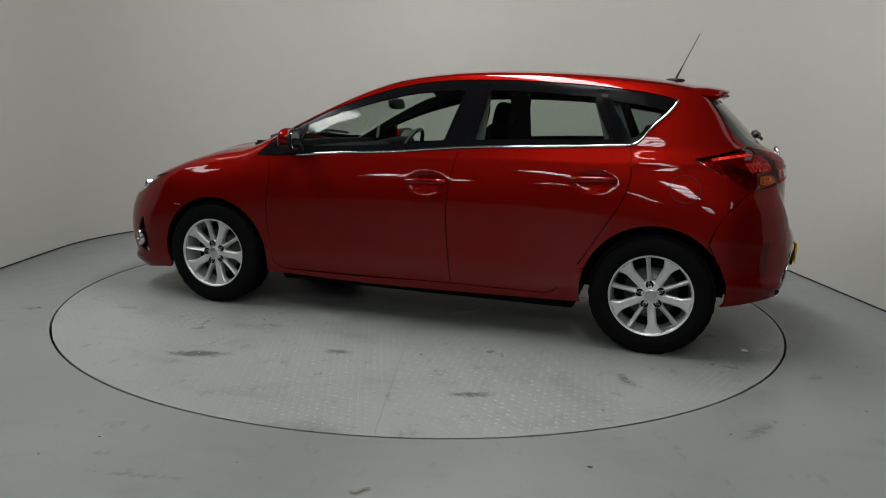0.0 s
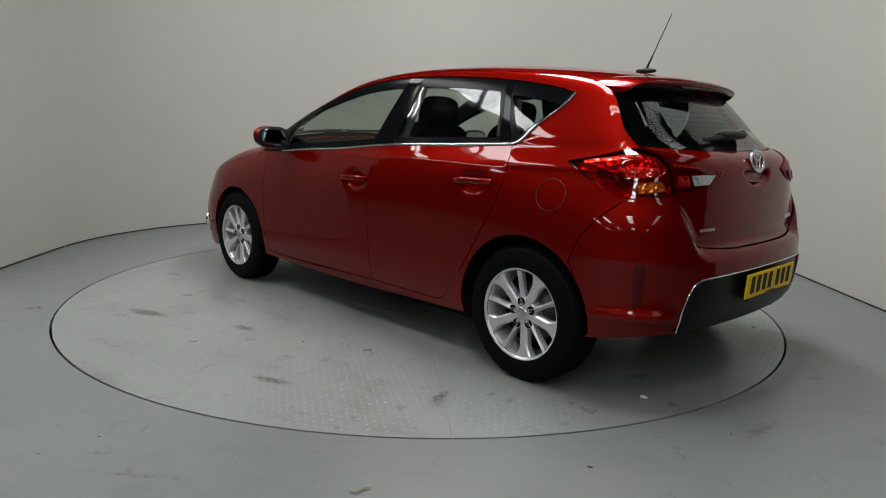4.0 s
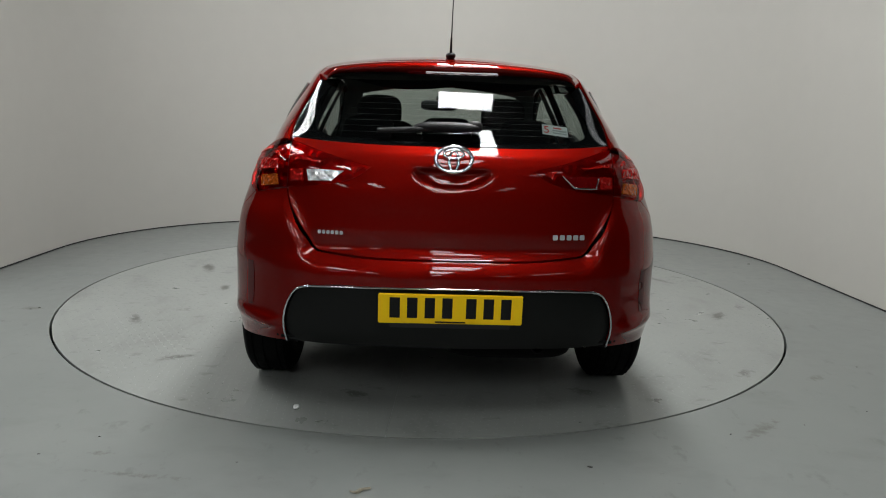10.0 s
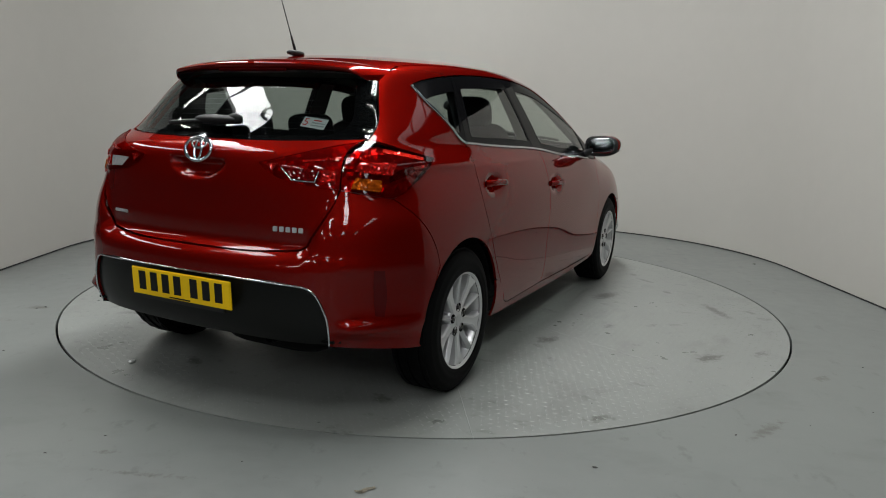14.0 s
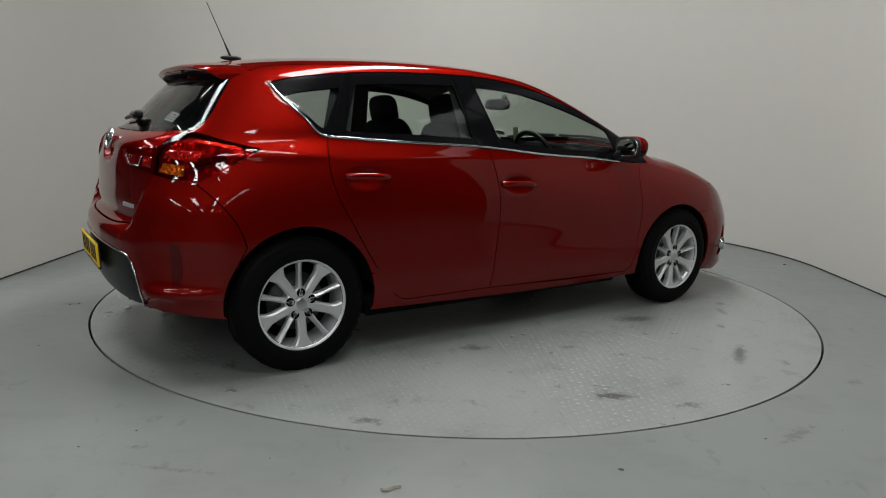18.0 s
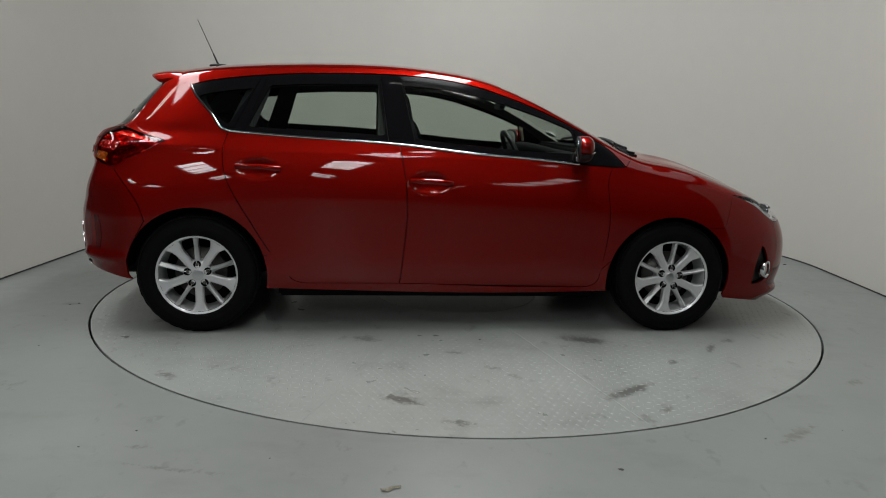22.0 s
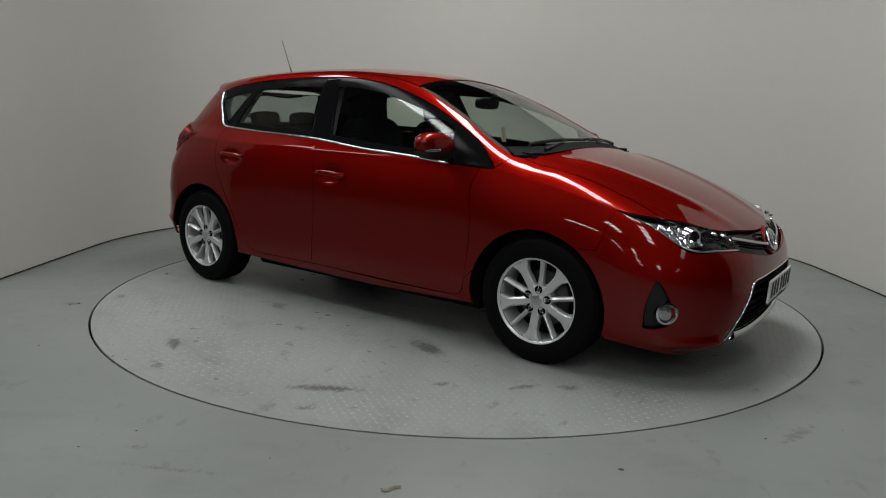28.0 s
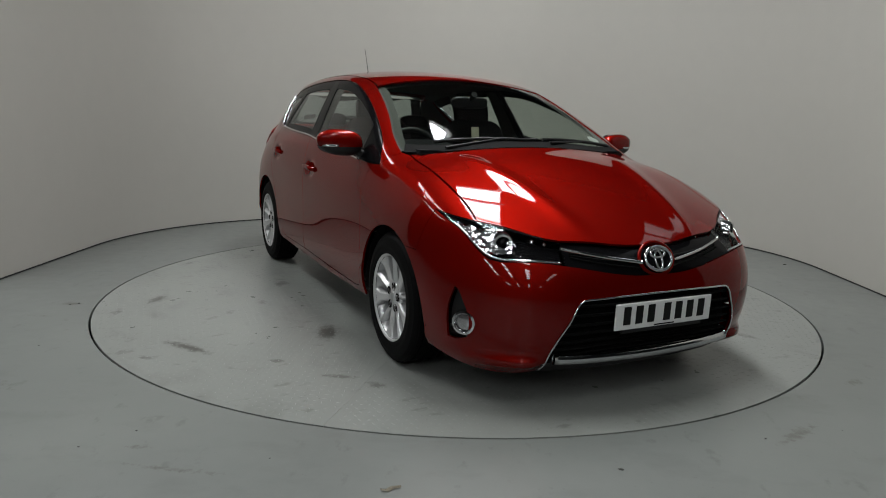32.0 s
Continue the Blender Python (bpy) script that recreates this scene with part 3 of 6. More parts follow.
def form(x, y, z):
    """Below zero inside the body."""
    w = np.abs(y)
    fold = 0.010 * np.exp(-((w - (0.47 - 0.22 * (x - 1.2))) / 0.055) ** 2) / (1 + np.exp((1.24 - x) / 0.03)) / (1 + np.exp((x - 2.0) / 0.04))
    top = z - (TOP(x) - DROP(x) * (w / 0.6) ** 2 + fold)
    side = w - side_y(x, z)
    ledge = 0.056 * np.exp(-((z - 0.195) / 0.036) ** 2) / (1 + np.exp((0.53 - w) / 0.02))
    front = x - (NOSE(z) - 0.13 * w ** 2 - (1.05 - 0.16 / (1 + np.exp((z - 0.56) / 0.03))) * w ** 6 + ledge)
    high = np.clip((z - 0.98) / 0.12, 0, 1)
    cup = np.sqrt((w / 0.128) ** 2 + (np.minimum(z - 0.983, 0) / 0.060) ** 2)
    notch = 0.030 / (1 + np.exp(np.clip((cup - 1) / 0.045, -40, 40))) / (1 + np.exp(np.clip((z - 0.983) / 0.003, -40, 40)))
    haunch = HAUNCH(z) / (1 + np.exp(np.clip((0.535 + 0.40 * (z - 0.70) - w) / 0.010, -40, 40)))
    corner = 1 / (1 + np.exp(np.clip((0.655 - w) / 0.014, -40, 40)))
    shelf = 0.030 * np.exp(-((z - 0.395) / 0.026) ** 2) * corner - 0.010 * np.exp(-((z - 0.53) / 0.075) ** 4) * corner
    rear = (TAIL(z) - haunch - shelf + (0.13 + 0.08 * high) * w ** 2 + (0.85 - 0.22 / (1 + np.exp((z - 0.84) / 0.025))) * w ** 6 + notch) - x
    return soft(soft(top, side, 0.045), soft(front, rear, 0.03), 0.035)


def slope(p, h=0.006):
    g = np.stack([(form(*(p + e).T) - form(*(p - e).T)) / (2 * h) for e in np.eye(3) * h], -1)
    return g


def snap(p):
    """Moves points onto the body's surface."""
    p = np.array(p, float)
    for _ in range(6):
        g = slope(p)
        p = p - g * (form(*p.T) / np.maximum((g * g).sum(1), 0.05))[:, None]
    return p


# ---------------------------------------------------------------- cutting panels out of the form
def dense(points, step=0.02):
    """A smooth line through points, in short steps."""
    p = np.array(points, float)
    if len(p) == 2:
        n = max(2, int(np.linalg.norm(p[1] - p[0]) / step) + 1)
        return p[0] + (p[1] - p[0]) * np.linspace(0, 1, n)[:, None]
    s = np.concatenate([[0], np.cumsum(np.linalg.norm(np.diff(p, axis=0), axis=1))])
    n = max(len(p), int(s[-1] / step) + 1)
    return spline(s, p)(np.linspace(0, s[-1], n))


AXIS_F, AXIS_R = 1.15, -1.10


def to_plane(p, way):
    if way == "side":
        return p[:, [0, 2]]
    if way == "top":
        return p[:, [0, 1]]
    if way == "front":
        return np.stack([np.arctan2(p[:, 1], p[:, 0] - AXIS_F) * 0.95, p[:, 2]], -1)
    return np.stack([np.arctan2(p[:, 1], AXIS_R - p[:, 0]) * 0.85, p[:, 2]], -1)


def to_surface(q, way):
    """Meets the body's surface from outside along the panel's rays."""
    n = len(q)
    if way == "side":
        make = lambda r: np.stack([q[:, 0], r, q[:, 1]], -1)
        lo, hi = np.full(n, 0.15), np.full(n, 1.3)
    elif way == "top":
        make = lambda r: np.stack([q[:, 0], q[:, 1], r], -1)
        lo, hi = np.full(n, 0.3), np.full(n, 1.8)
    elif way == "front":
        a = q[:, 0] / 0.95
        make = lambda r: np.stack([AXIS_F + r * np.cos(a), r * np.sin(a), q[:, 1]], -1)
        lo, hi = np.full(n, 0.25), np.full(n, 1.8)
    else:
        a = q[:, 0] / 0.85
        make = lambda r: np.stack([AXIS_R - r * np.cos(a), r * np.sin(a), q[:, 1]], -1)
        lo, hi = np.full(n, 0.15), np.full(n, 1.8)
    for _ in range(34):
        mid = (lo + hi) / 2
        inside = form(*make(mid).T) < 0
        lo, hi = np.where(inside, mid, lo), np.where(inside, hi, mid)
    return make((lo + hi) / 2)


def inset(q, g):
    """Draws a closed outline in by g."""
    a, b = np.roll(q, 1, 0), np.roll(q, -1, 0)
    t = b - a
    t /= np.maximum(np.linalg.norm(t, axis=1), 1e-9)[:, None]
    area = (q[:, 0] * b[:, 1] - b[:, 0] * q[:, 1]).sum()
    return q + np.stack([-t[:, 1], t[:, 0]], -1) * g * np.sign(area)


def within(pts, ring):
    x, y = pts[:, 0][:, None], pts[:, 1][:, None]
    x0, y0 = ring[:, 0], ring[:, 1]
    x1, y1 = np.roll(x0, -1), np.roll(y0, -1)
    hit = ((y0 > y) != (y1 > y)) & (x < (x1 - x0) * (y - y0) / np.where(y1 == y0, 1e-12, y1 - y0) + x0)
    return hit.sum(1) % 2 == 1


def away(pts, ring, d):
    """Which points keep d from the outline."""
    out = np.ones(len(pts), bool)
    for i in range(0, len(pts), 400):
        c = pts[i:i + 400]
        out[i:i + 400] = np.min(((c[:, None, :] - ring[None]) ** 2).sum(2), 1) > d * d
    return out


def facets(size, seed):
    """A relief of small random facets, as moulded into lamp reflectors."""
    def relief(p, n):
        return p + n * np.random.default_rng(seed).uniform(-size, size, (len(p), 1))
    return relief


def panel_mesh(name, outline, way, mat, mirrored=False, both=False, gap=0.0022, lift=0.0, step=0.018, depth=0.012, holes=(), relief=None):
    """A sheet with an edge flange, cut from the form. outline: runs of points, joined end to end; both: the outline is the left half of
    a panel that spans the car; mirrored: the right-hand twin."""
    ring = np.concatenate([dense(run, 0.018)[:-1] for run in outline])
    if both:
        half = np.concatenate([dense(run, 0.018)[:-1] for run in outline] + [np.array(outline[-1][-1:], float)])
        ring = np.concatenate([half, (half * (1, -1, 1))[::-1][1:-1]])
    rings = [snap(ring)] + [snap(np.concatenate([dense(run, 0.018)[:-1] for run in h])) for h in holes]
    flat = [inset(to_plane(r, way), gap if i == 0 else -gap) for i, r in enumerate(rings)]
    lo, hi = flat[0].min(0), flat[0].max(0)
    gx, gy = np.meshgrid(np.arange(lo[0], hi[0], step), np.arange(lo[1], hi[1], step))
    gx[1::2] += step / 2
    grid = np.stack([gx.ravel(), gy.ravel()], -1)
    keep = within(grid, flat[0]) & away(grid, flat[0], step * 0.55)
    for r in flat[1:]:
        keep &= ~within(grid, r) & away(grid, r, step * 0.55)
    pts = np.concatenate([*flat, grid[keep]])
    edges, at = [], 0
    for r in flat:
        edges += [(at + i, at + (i + 1) % len(r)) for i in range(len(r))]
        at += len(r)
    v2, _, faces, _, _, _ = geometry.delaunay_2d_cdt([Vector(p) for p in pts], edges, [], 0, 1e-6)
    v2 = np.array([tuple(v) for v in v2])
    cent = np.array([v2[list(f)].mean(0) for f in faces])
    ok = within(cent, flat[0])
    for r in flat[1:]:
        ok &= ~within(cent, r)
    faces = [list(f) for f, o in zip(faces, ok) if o]
    p3 = to_surface(v2, way)
    nrm = slope(p3)
    nrm /= np.linalg.norm(nrm, axis=1)[:, None]
    p3 = p3 + nrm * lift
    if relief is not None:
        p3 = relief(p3, nrm)
    # all faces look outwards
    tri = np.array([f[:3] for f in faces])
    out = (np.cross(p3[tri[:, 1]] - p3[tri[:, 0]], p3[tri[:, 2]] - p3[tri[:, 0]]) * nrm[tri[:, 0]]).sum(1) < 0
    faces = [f[::-1] if o else f for f, o in zip(faces, out)]
    # flange: the open edges turn in
    if depth > 0:
        seen = set()
        for f in faces:
            for a, b in zip(f, f[1:] + f[:1]):
                seen.add((a, b))
        rim = [(a, b) for a, b in seen if (b, a) not in seen]
        base = len(p3)
        twin, extra, extra_n = {}, [], []
        for a, b in rim:
            for v in (a, b):
                if v not in twin:
                    twin[v] = base + len(extra)
                    extra += [p3[v], p3[v] - nrm[v] * depth]
                    extra_n += [None, None]
        for a, b in rim:
            d = p3[b] - p3[a]
            side = np.cross(d, (nrm[a] + nrm[b]) / 2)
            side /= max(np.linalg.norm(side), 1e-9)
            for v in (a, b):
                k = twin[v] - base
                for o in (0, 1):
                    extra_n[k + o] = side if extra_n[k + o] is None else extra_n[k + o] + side
            faces.append([twin[b], twin[a], twin[a] + 1, twin[b] + 1])
        p3 = np.concatenate([p3, np.array(extra)])
        en = np.array(extra_n)
        nrm = np.concatenate([nrm, en / np.maximum(np.linalg.norm(en, axis=1), 1e-9)[:, None]])
    if mirrored:
        p3, nrm = p3 * (1, -1, 1), nrm * (1, -1, 1)
        faces = [f[::-1] for f in faces]
    me = mesh_from(name, p3, faces, mat, relief is None)
    if relief is not None:
        return me
    me.normals_split_custom_set_from_vertices([tuple(n) for n in nrm])
    return me


def arc(cx, cz, r, a0, a1, y, n=14):
    return [(cx + r * math.cos(radians(a0 + (a1 - a0) * i / n)), y, cz + r * math.sin(radians(a0 + (a1 - a0) * i / n))) for i in range(n + 1)]


# ---------------------------------------------------------------- outlines of the left half (x, y, z)
BELT = [(-1.136, .77, 1.066), (-.895, .78, 1.050), (-.668, .79, 1.040), (-.224, .79, 1.011), (.088, .80, .980), (.411, .80, .956), (.712, .80, .935), (.985, .79, .916)]
ARCH_F, ARCH_R = (1.285, 0.298, 0.362), (-1.30, 0.312, 0.362)
BC = [(-.243, .80, 1.012), (-.198, .87, .70), (-.215, .87, .45), (-.234, .87, .272)]
F_SEAM = [(.93, .80, .920), (.905, .85, .87), (.912, .88, .70), (.908, .87, .52), (.881, .87, .335)]
F_CORNER = [(.881, .87, .335), (.86, .87, .280), (.807, .87, .256)]
R_SEAM = [(-1.136, .77, 1.066), (-1.156, .82, .972), (-1.139, .86, .834), (-1.052, .87, .664), (-.93, .87, .46), (-.84, .87, .339)]
R_CORNER = [(-.84, .87, .339), (-.80, .87, .290), (-.745, .87, .271)]
DLO_TOP = [(-1.352, .608, 1.300), (-1.30, .61, 1.317), (-1.173, .61, 1.340), (-.947, .61, 1.369), (-.657, .61, 1.390), (-.295, .61, 1.396), (-.108, .61, 1.386), (.117, .62, 1.355),
           (.35, .64, 1.287), (.557, .67, 1.205), (.772, .71, 1.096), (.93, .75, .985), (1.005, .79, .920)]
HOOD_SIDE = [(1.10, .678, .99), (1.342, .682, .929), (1.581, .681, .861), (1.748, .682, .795), (1.815, .69, .765)]
LAMP_TOP = [(1.646, .795, .785), (1.743, .759, .770), (1.818, .702, .757), (1.914, .586, .737), (2.002, .477, .708), (2.031, .414, .698)]
LAMP_LOW = [(2.121, .444, .608), (2.061, .590, .620), (1.954, .709, .625), (1.895, .734, .661), (1.803, .762, .722), (1.734, .781, .753), (1.646, .795, .785)]
HOOD_FRONT = [(2.031, .414, .698), (2.065, .27, .688), (2.095, .12, .674), (2.10, 0, .670)]
SCREEN_SIDE = [(.335, .565, 1.342), (.56, .60, 1.245), (.75, .64, 1.150), (.90, .68, 1.065), (1.06, .70, .995)]
PANEL_F = [(1.646, .795, .785), (1.620, .835, .70), (1.590, .853, .60)]
LT_TOP = [(-1.454, .780, 1.012), (-1.60, .72, 1.047), (-1.70, .64, 1.070), (-1.722, .622, 1.074)]
LT_LOW = [(-1.862, .612, .900), (-1.80, .69, .882), (-1.727, .753, .868), (-1.61, .789, .93), (-1.52, .79, .975), (-1.454, .780, 1.012)]
GATE_SIDE = [(-1.722, .622, 1.074), (-1.80, .60, 1.02), (-1.862, .612, .900), (-1.889, .581, .784), (-1.905, .545, .714), (-1.935, .49, .676)]
GATE_LOW = [(-1.935, .49, .676), (-1.974, .348, .664), (-1.995, .15, .660), (-1.998, 0, .660)]
GLASS_R_SIDE = [(-1.505, .545, 1.312), (-1.58, .596, 1.215), (-1.63, .622, 1.14), (-1.70, .628, 1.086)]
GLASS_R_LOW = [(-1.70, .628, 1.086), (-1.752, .555, 1.080), (-1.852, .258, 1.076), (-1.868, 0, 1.076)]
BUMPER_R_SIDE = [(-1.727, .753, .868), (-1.636, .810, .765), (-1.575, .86, .67), (-1.553, .87, .60)]


def two_sides(name, outline, way, mat, parent, label="", **opts):
    made = []
    for mirrored in (False, True):
        made.append(part(name, panel_mesh(name, outline, way, mat, mirrored=mirrored, **opts), mat, parent[int(mirrored)] if isinstance(parent, list) else parent, label))
    return made


car = new("hatchback_car")
tagged(car, "glossy red five-door hatchback parked on the turntable", "car")


LAMPS = {}


def build_body():
    fx, fz, fr = ARCH_F
    rx, rz, rr = ARCH_R
    # doors
    belt_f, belt_r = [(.93, .80, .920)] + [p for p in BELT[::-1] if -.2 < p[0] < .93] + [BC[0]], [BC[0]] + [p for p in BELT[::-1] if p[0] < -.3]
    two_sides("front_door", [F_SEAM[::-1], belt_f, BC, [BC[-1], (.3, .87, .262), (.807, .87, .256)], F_CORNER[::-1]], "side", PAINT, car, "glossy red front door")
    two_sides("rear_door", [belt_r, R_SEAM, R_CORNER, [R_CORNER[-1], (-.5, .87, .271), BC[-1]], BC[::-1]], "side", PAINT, car, "glossy red rear door")
    # sill under the doors
    sill_top = [F_CORNER[-1], (.3, .87, .256), BC[-1], (-.5, .87, .271), R_CORNER[-1]]
    ang = math.degrees(math.asin((0.225 - fz) / fr))
    angr = math.degrees(math.asin((0.235 - rz) / rr))
    arc_f = arc(fx, fz, fr, 180 - ang, 161, .87, 6)
    arc_r = arc(rx, rz, rr, 19, angr, .87, 6)
    two_sides("sill", [arc_f, [arc_f[-1], (.881, .87, .36)], [(.881, .87, .36), *F_CORNER[1:]], sill_top, R_CORNER[::-1][:-1] + [(-.84, .87, .345)], [(-.84, .87, .345), (-.90, .87, .41), arc_r[0]], arc_r,
                        [arc_r[-1], (-.4, .84, .228), (.3, .84, .218), arc_f[0]]], "side", PAINT, car, "red sill panel below the doors")
    two_sides("sill_joint", [[(-.80, .87, .37), (-.86, .87, .44), (-.93, .87, .45)], [(-.93, .87, .45), (-.95, .87, .38)], [(-.95, .87, .38), (-.88, .87, .33), (-.82, .87, .31)], [(-.82, .87, .31), (-.80, .87, .37)]], "side", PAINT, car, "red joint of sill and quarter", lift=-.0012, depth=0)
    # wing between headlamp, bonnet and front door
    arc_w = arc(fx, fz, fr, 161, 57, .87, 14)
    two_sides("front_wing", [F_SEAM[:-1] + [(.881, .87, .36)], [(.881, .87, .36), arc_w[0]], arc_w, [arc_w[-1], PANEL_F[-1]], PANEL_F[::-1], LAMP_TOP[:3], [LAMP_TOP[2], HOOD_SIDE[-1]], HOOD_SIDE[::-1],
                             [HOOD_SIDE[0], (1.06, .70, .995)], [(1.06, .70, .995), (1.04, .755, .955), (1.005, .79, .920)], [(1.005, .79, .920), (.93, .80, .920)]], "side", PAINT, car, "red front wing round the wheel arch", step=0.0105, gap=0.0014)
    # rear quarter with roof side and front pillar
    arc_q = arc(rx, rz, rr, 148, 19, .87, 16)
    two_sides("rear_quarter", [R_SEAM[:-1] + [(-.84, .87, .345)], [(-.84, .87, .345), (-.90, .87, .41), arc_q[-1]], arc_q[::-1], [arc_q[0], BUMPER_R_SIDE[-1]], BUMPER_R_SIDE[::-1],
                               LT_LOW[2:], LT_TOP, [LT_TOP[-1], GLASS_R_SIDE[-1]], GLASS_R_SIDE[::-1], [GLASS_R_SIDE[0], (-1.42, .545, 1.355), (-1.33, .53, 1.385)],
                               [(-1.33, .53, 1.385), (-1.0, .555, 1.402), (-.5, .56, 1.418), (0, .56, 1.405), (.2, .558, 1.375), (.335, .565, 1.342)], SCREEN_SIDE,
                               [SCREEN_SIDE[-1], (1.04, .755, .955), (1.005, .79, .920)], DLO_TOP[::-1],
                               [(-1.352, .608, 1.300), (-1.325, .64, 1.25), (-1.21, .72, 1.12), (-1.175, .75, 1.08), (-1.136, .77, 1.066)]], "side", PAINT, car, "red rear quarter, roof rail and pillar", step=0.011)
    # bonnet, roof, screen
    part("bonnet", panel_mesh("bonnet", [[(1.165, 0, 1.02), (1.16, .3, 1.01), (1.13, .58, .99), (1.10, .678, .99)], HOOD_SIDE, [HOOD_SIDE[-1], LAMP_TOP[2]], LAMP_TOP[2:], HOOD_FRONT], "top", PAINT, both=True, step=0.0105), PAINT, car, "glossy red bonnet")
    part("roof", panel_mesh("roof", [[(.275, 0, 1.40), (.30, .3, 1.39), (.335, .565, 1.342)], [(.335, .565, 1.342), (.2, .558, 1.375), (0, .56, 1.405), (-.5, .56, 1.418), (-1.0, .555, 1.402), (-1.33, .53, 1.385)], [(-1.33, .53, 1.385), (-1.42, .545, 1.355)],
                                     [(-1.42, .545, 1.355), (-1.45, .3, 1.40), (-1.46, 0, 1.41)]], "top", PAINT, both=True), PAINT, car, "red roof panel")
    screen = [[(.275, 0, 1.40), (.30, .3, 1.39), (.335, .565, 1.342)], SCREEN_SIDE, [(1.06, .70, .995), (1.12, .55, 1.0), (1.155, .3, 1.01), (1.165, 0, 1.02)]]
    part("windscreen", panel_mesh("windscreen", screen, "top", GLASS, both=True, lift=-0.004, depth=0.0), GLASS, car, "clear curved windscreen")
    # tailgate
    part("tailgate", panel_mesh("tailgate", [[(-1.868, 0, 1.076), *GLASS_R_LOW[::-1][1:]], [GLASS_R_LOW[0], GATE_SIDE[0]], GATE_SIDE, GATE_LOW], "rear", PAINT, both=True, step=0.012, gap=0.0038), PAINT, car, "red tailgate with a recess under the badge")
    part("rear_window", panel_mesh("rear_window", [[(-1.60, 0, 1.335), (-1.585, .3, 1.33), (-1.505, .545, 1.312)], GLASS_R_SIDE, GLASS_R_LOW], "rear", DARK_GLASS, both=True, lift=-0.003, depth=0.0), DARK_GLASS, car, "tinted rear window")
    # bumpers
    low_r = [(-1.635, .85, .285), (-1.75, .80, .297), (-1.86, .70, .315), (-1.915, .605, .328)]
    garn = [[(-1.915, .605, .328), (-1.925, .608, .42), (-1.940, .590, .490), (-1.962, .560, .540)], [(-1.962, .560, .540), (-1.985, .49, .556), (-2.02, .25, .562), (-2.03, 0, .564)]]
    part("rear_bumper", panel_mesh("rear_bumper", [GATE_LOW[::-1], GATE_SIDE[2:][::-1], LT_LOW[:3], BUMPER_R_SIDE, [BUMPER_R_SIDE[-1], arc_q[0]], arc(rx, rz, rr, 148, 182, .87, 6), [arc(rx, rz, rr, 148, 182, .87, 6)[-1], low_r[0]], low_r, *garn],
                                   "rear", PAINT, both=True, step=0.022), PAINT, car, "red rear bumper")
    part("bumper_insert", panel_mesh("bumper_insert", [garn[1][::-1], garn[0][::-1], [(-1.915, .605, .328), (-1.95, .48, .327), (-1.985, .25, .327), (-1.99, 0, .327)]], "rear", INSERT, both=True, lift=-0.010), INSERT, car, "black lower bumper insert")
    front_low = [(1.640, .81, .19), (1.80, .76, .175), (1.95, .63, .165), (2.05, .502, .168)]
    grl = [[(2.05, .502, .168), (2.11, .50, .24), (2.145, .478, .32), (2.166, .432, .41), (2.172, .408, .458)], [(2.172, .408, .458), (2.175, .395, .470), (2.179, .36, .476), (2.19, .2, .480), (2.195, 0, .482)]]
    fog_hole = [[(1.854, .789, .495), (1.822, .80, .40), (1.812, .797, .274)], [(1.812, .797, .274), (1.85, .780, .272), (1.905, .757, .292)], [(1.905, .757, .292), (1.915, .757, .385), (1.893, .770, .440), (1.868, .782, .482), (1.854, .789, .495)]]
    up = [(2.178, 0, .556), (2.177, .115, .558), (2.155, .302, .583), (2.121, .444, .608)]
    part("front_bumper", panel_mesh("front_bumper", [up, LAMP_LOW, PANEL_F, [PANEL_F[-1], arc(fx, fz, fr, 57, 40, .86, 4)[0]], arc(fx, fz, fr, 57, -16, .86, 10), [arc(fx, fz, fr, 57, -16, .86, 10)[-1], front_low[0]], front_low, *grl],
                                    "front", PAINT, both=True, step=0.020, gap=0.0012, holes=[fog_hole, [[(x, -y, z) for x, y, z in run[::-1]] for run in fog_hole[::-1]]]), PAINT, car, "red front bumper")
    part("upper_grille", panel_mesh("upper_grille", [HOOD_FRONT[::-1], [LAMP_TOP[-1], LAMP_LOW[0]], up[::-1]], "front", BLACK_GLOSS, both=True, lift=-0.018), BLACK_GLOSS, car, "gloss black upper grille")
    part("lower_grille", panel_mesh("lower_grille", [grl[1][::-1], grl[0][::-1], [(2.05, .502, .168), (2.09, .3, .165), (2.10, 0, .165)]], "front", UNDER, both=True, lift=-0.045, depth=0.0), UNDER, car, "black lower grille mesh")
    two_sides("headlamp", [LAMP_TOP, [LAMP_TOP[-1], LAMP_LOW[0]], LAMP_LOW], "front", LENS, car, "clear swept-back headlamp", lift=0.001, depth=0.0)
    two_sides("fog_surround", fog_hole, "front", BLACK_PLASTIC, car, "black fog lamp surround", lift=-0.025, depth=0.0)
    LAMPS["outer"] = two_sides("tail_lamp", [LT_TOP, GATE_SIDE[:3], LT_LOW], "rear", RED_LENS, car, "clear red wraparound tail lamp", lift=0.006, depth=0.004)
    two_sides("lamp_backing", [LT_TOP, GATE_SIDE[:3], LT_LOW], "rear", RED_TRAY, LAMPS["outer"], "faceted lamp backing", lift=-0.020, depth=0.0, step=0.014, relief=facets(.0035, 31))
    two_sides("lamp_rim", [LT_TOP, GATE_SIDE[:3], LT_LOW], "rear", BLACK_GLOSS, LAMPS["outer"], "dark seat of the lamp", lift=-0.030, depth=0.0)
    inner = [[(-1.735, .615, 1.068), (-1.80, .55, 1.045), (-1.90, .40, 1.012), (-1.928, .295, .990)], [(-1.928, .295, .990), (-1.932, .34, .955), (-1.928, .40, .930)], [(-1.928, .40, .930), (-1.89, .53, .908), (-1.865, .606, .902)], GATE_SIDE[:3][::-1]]
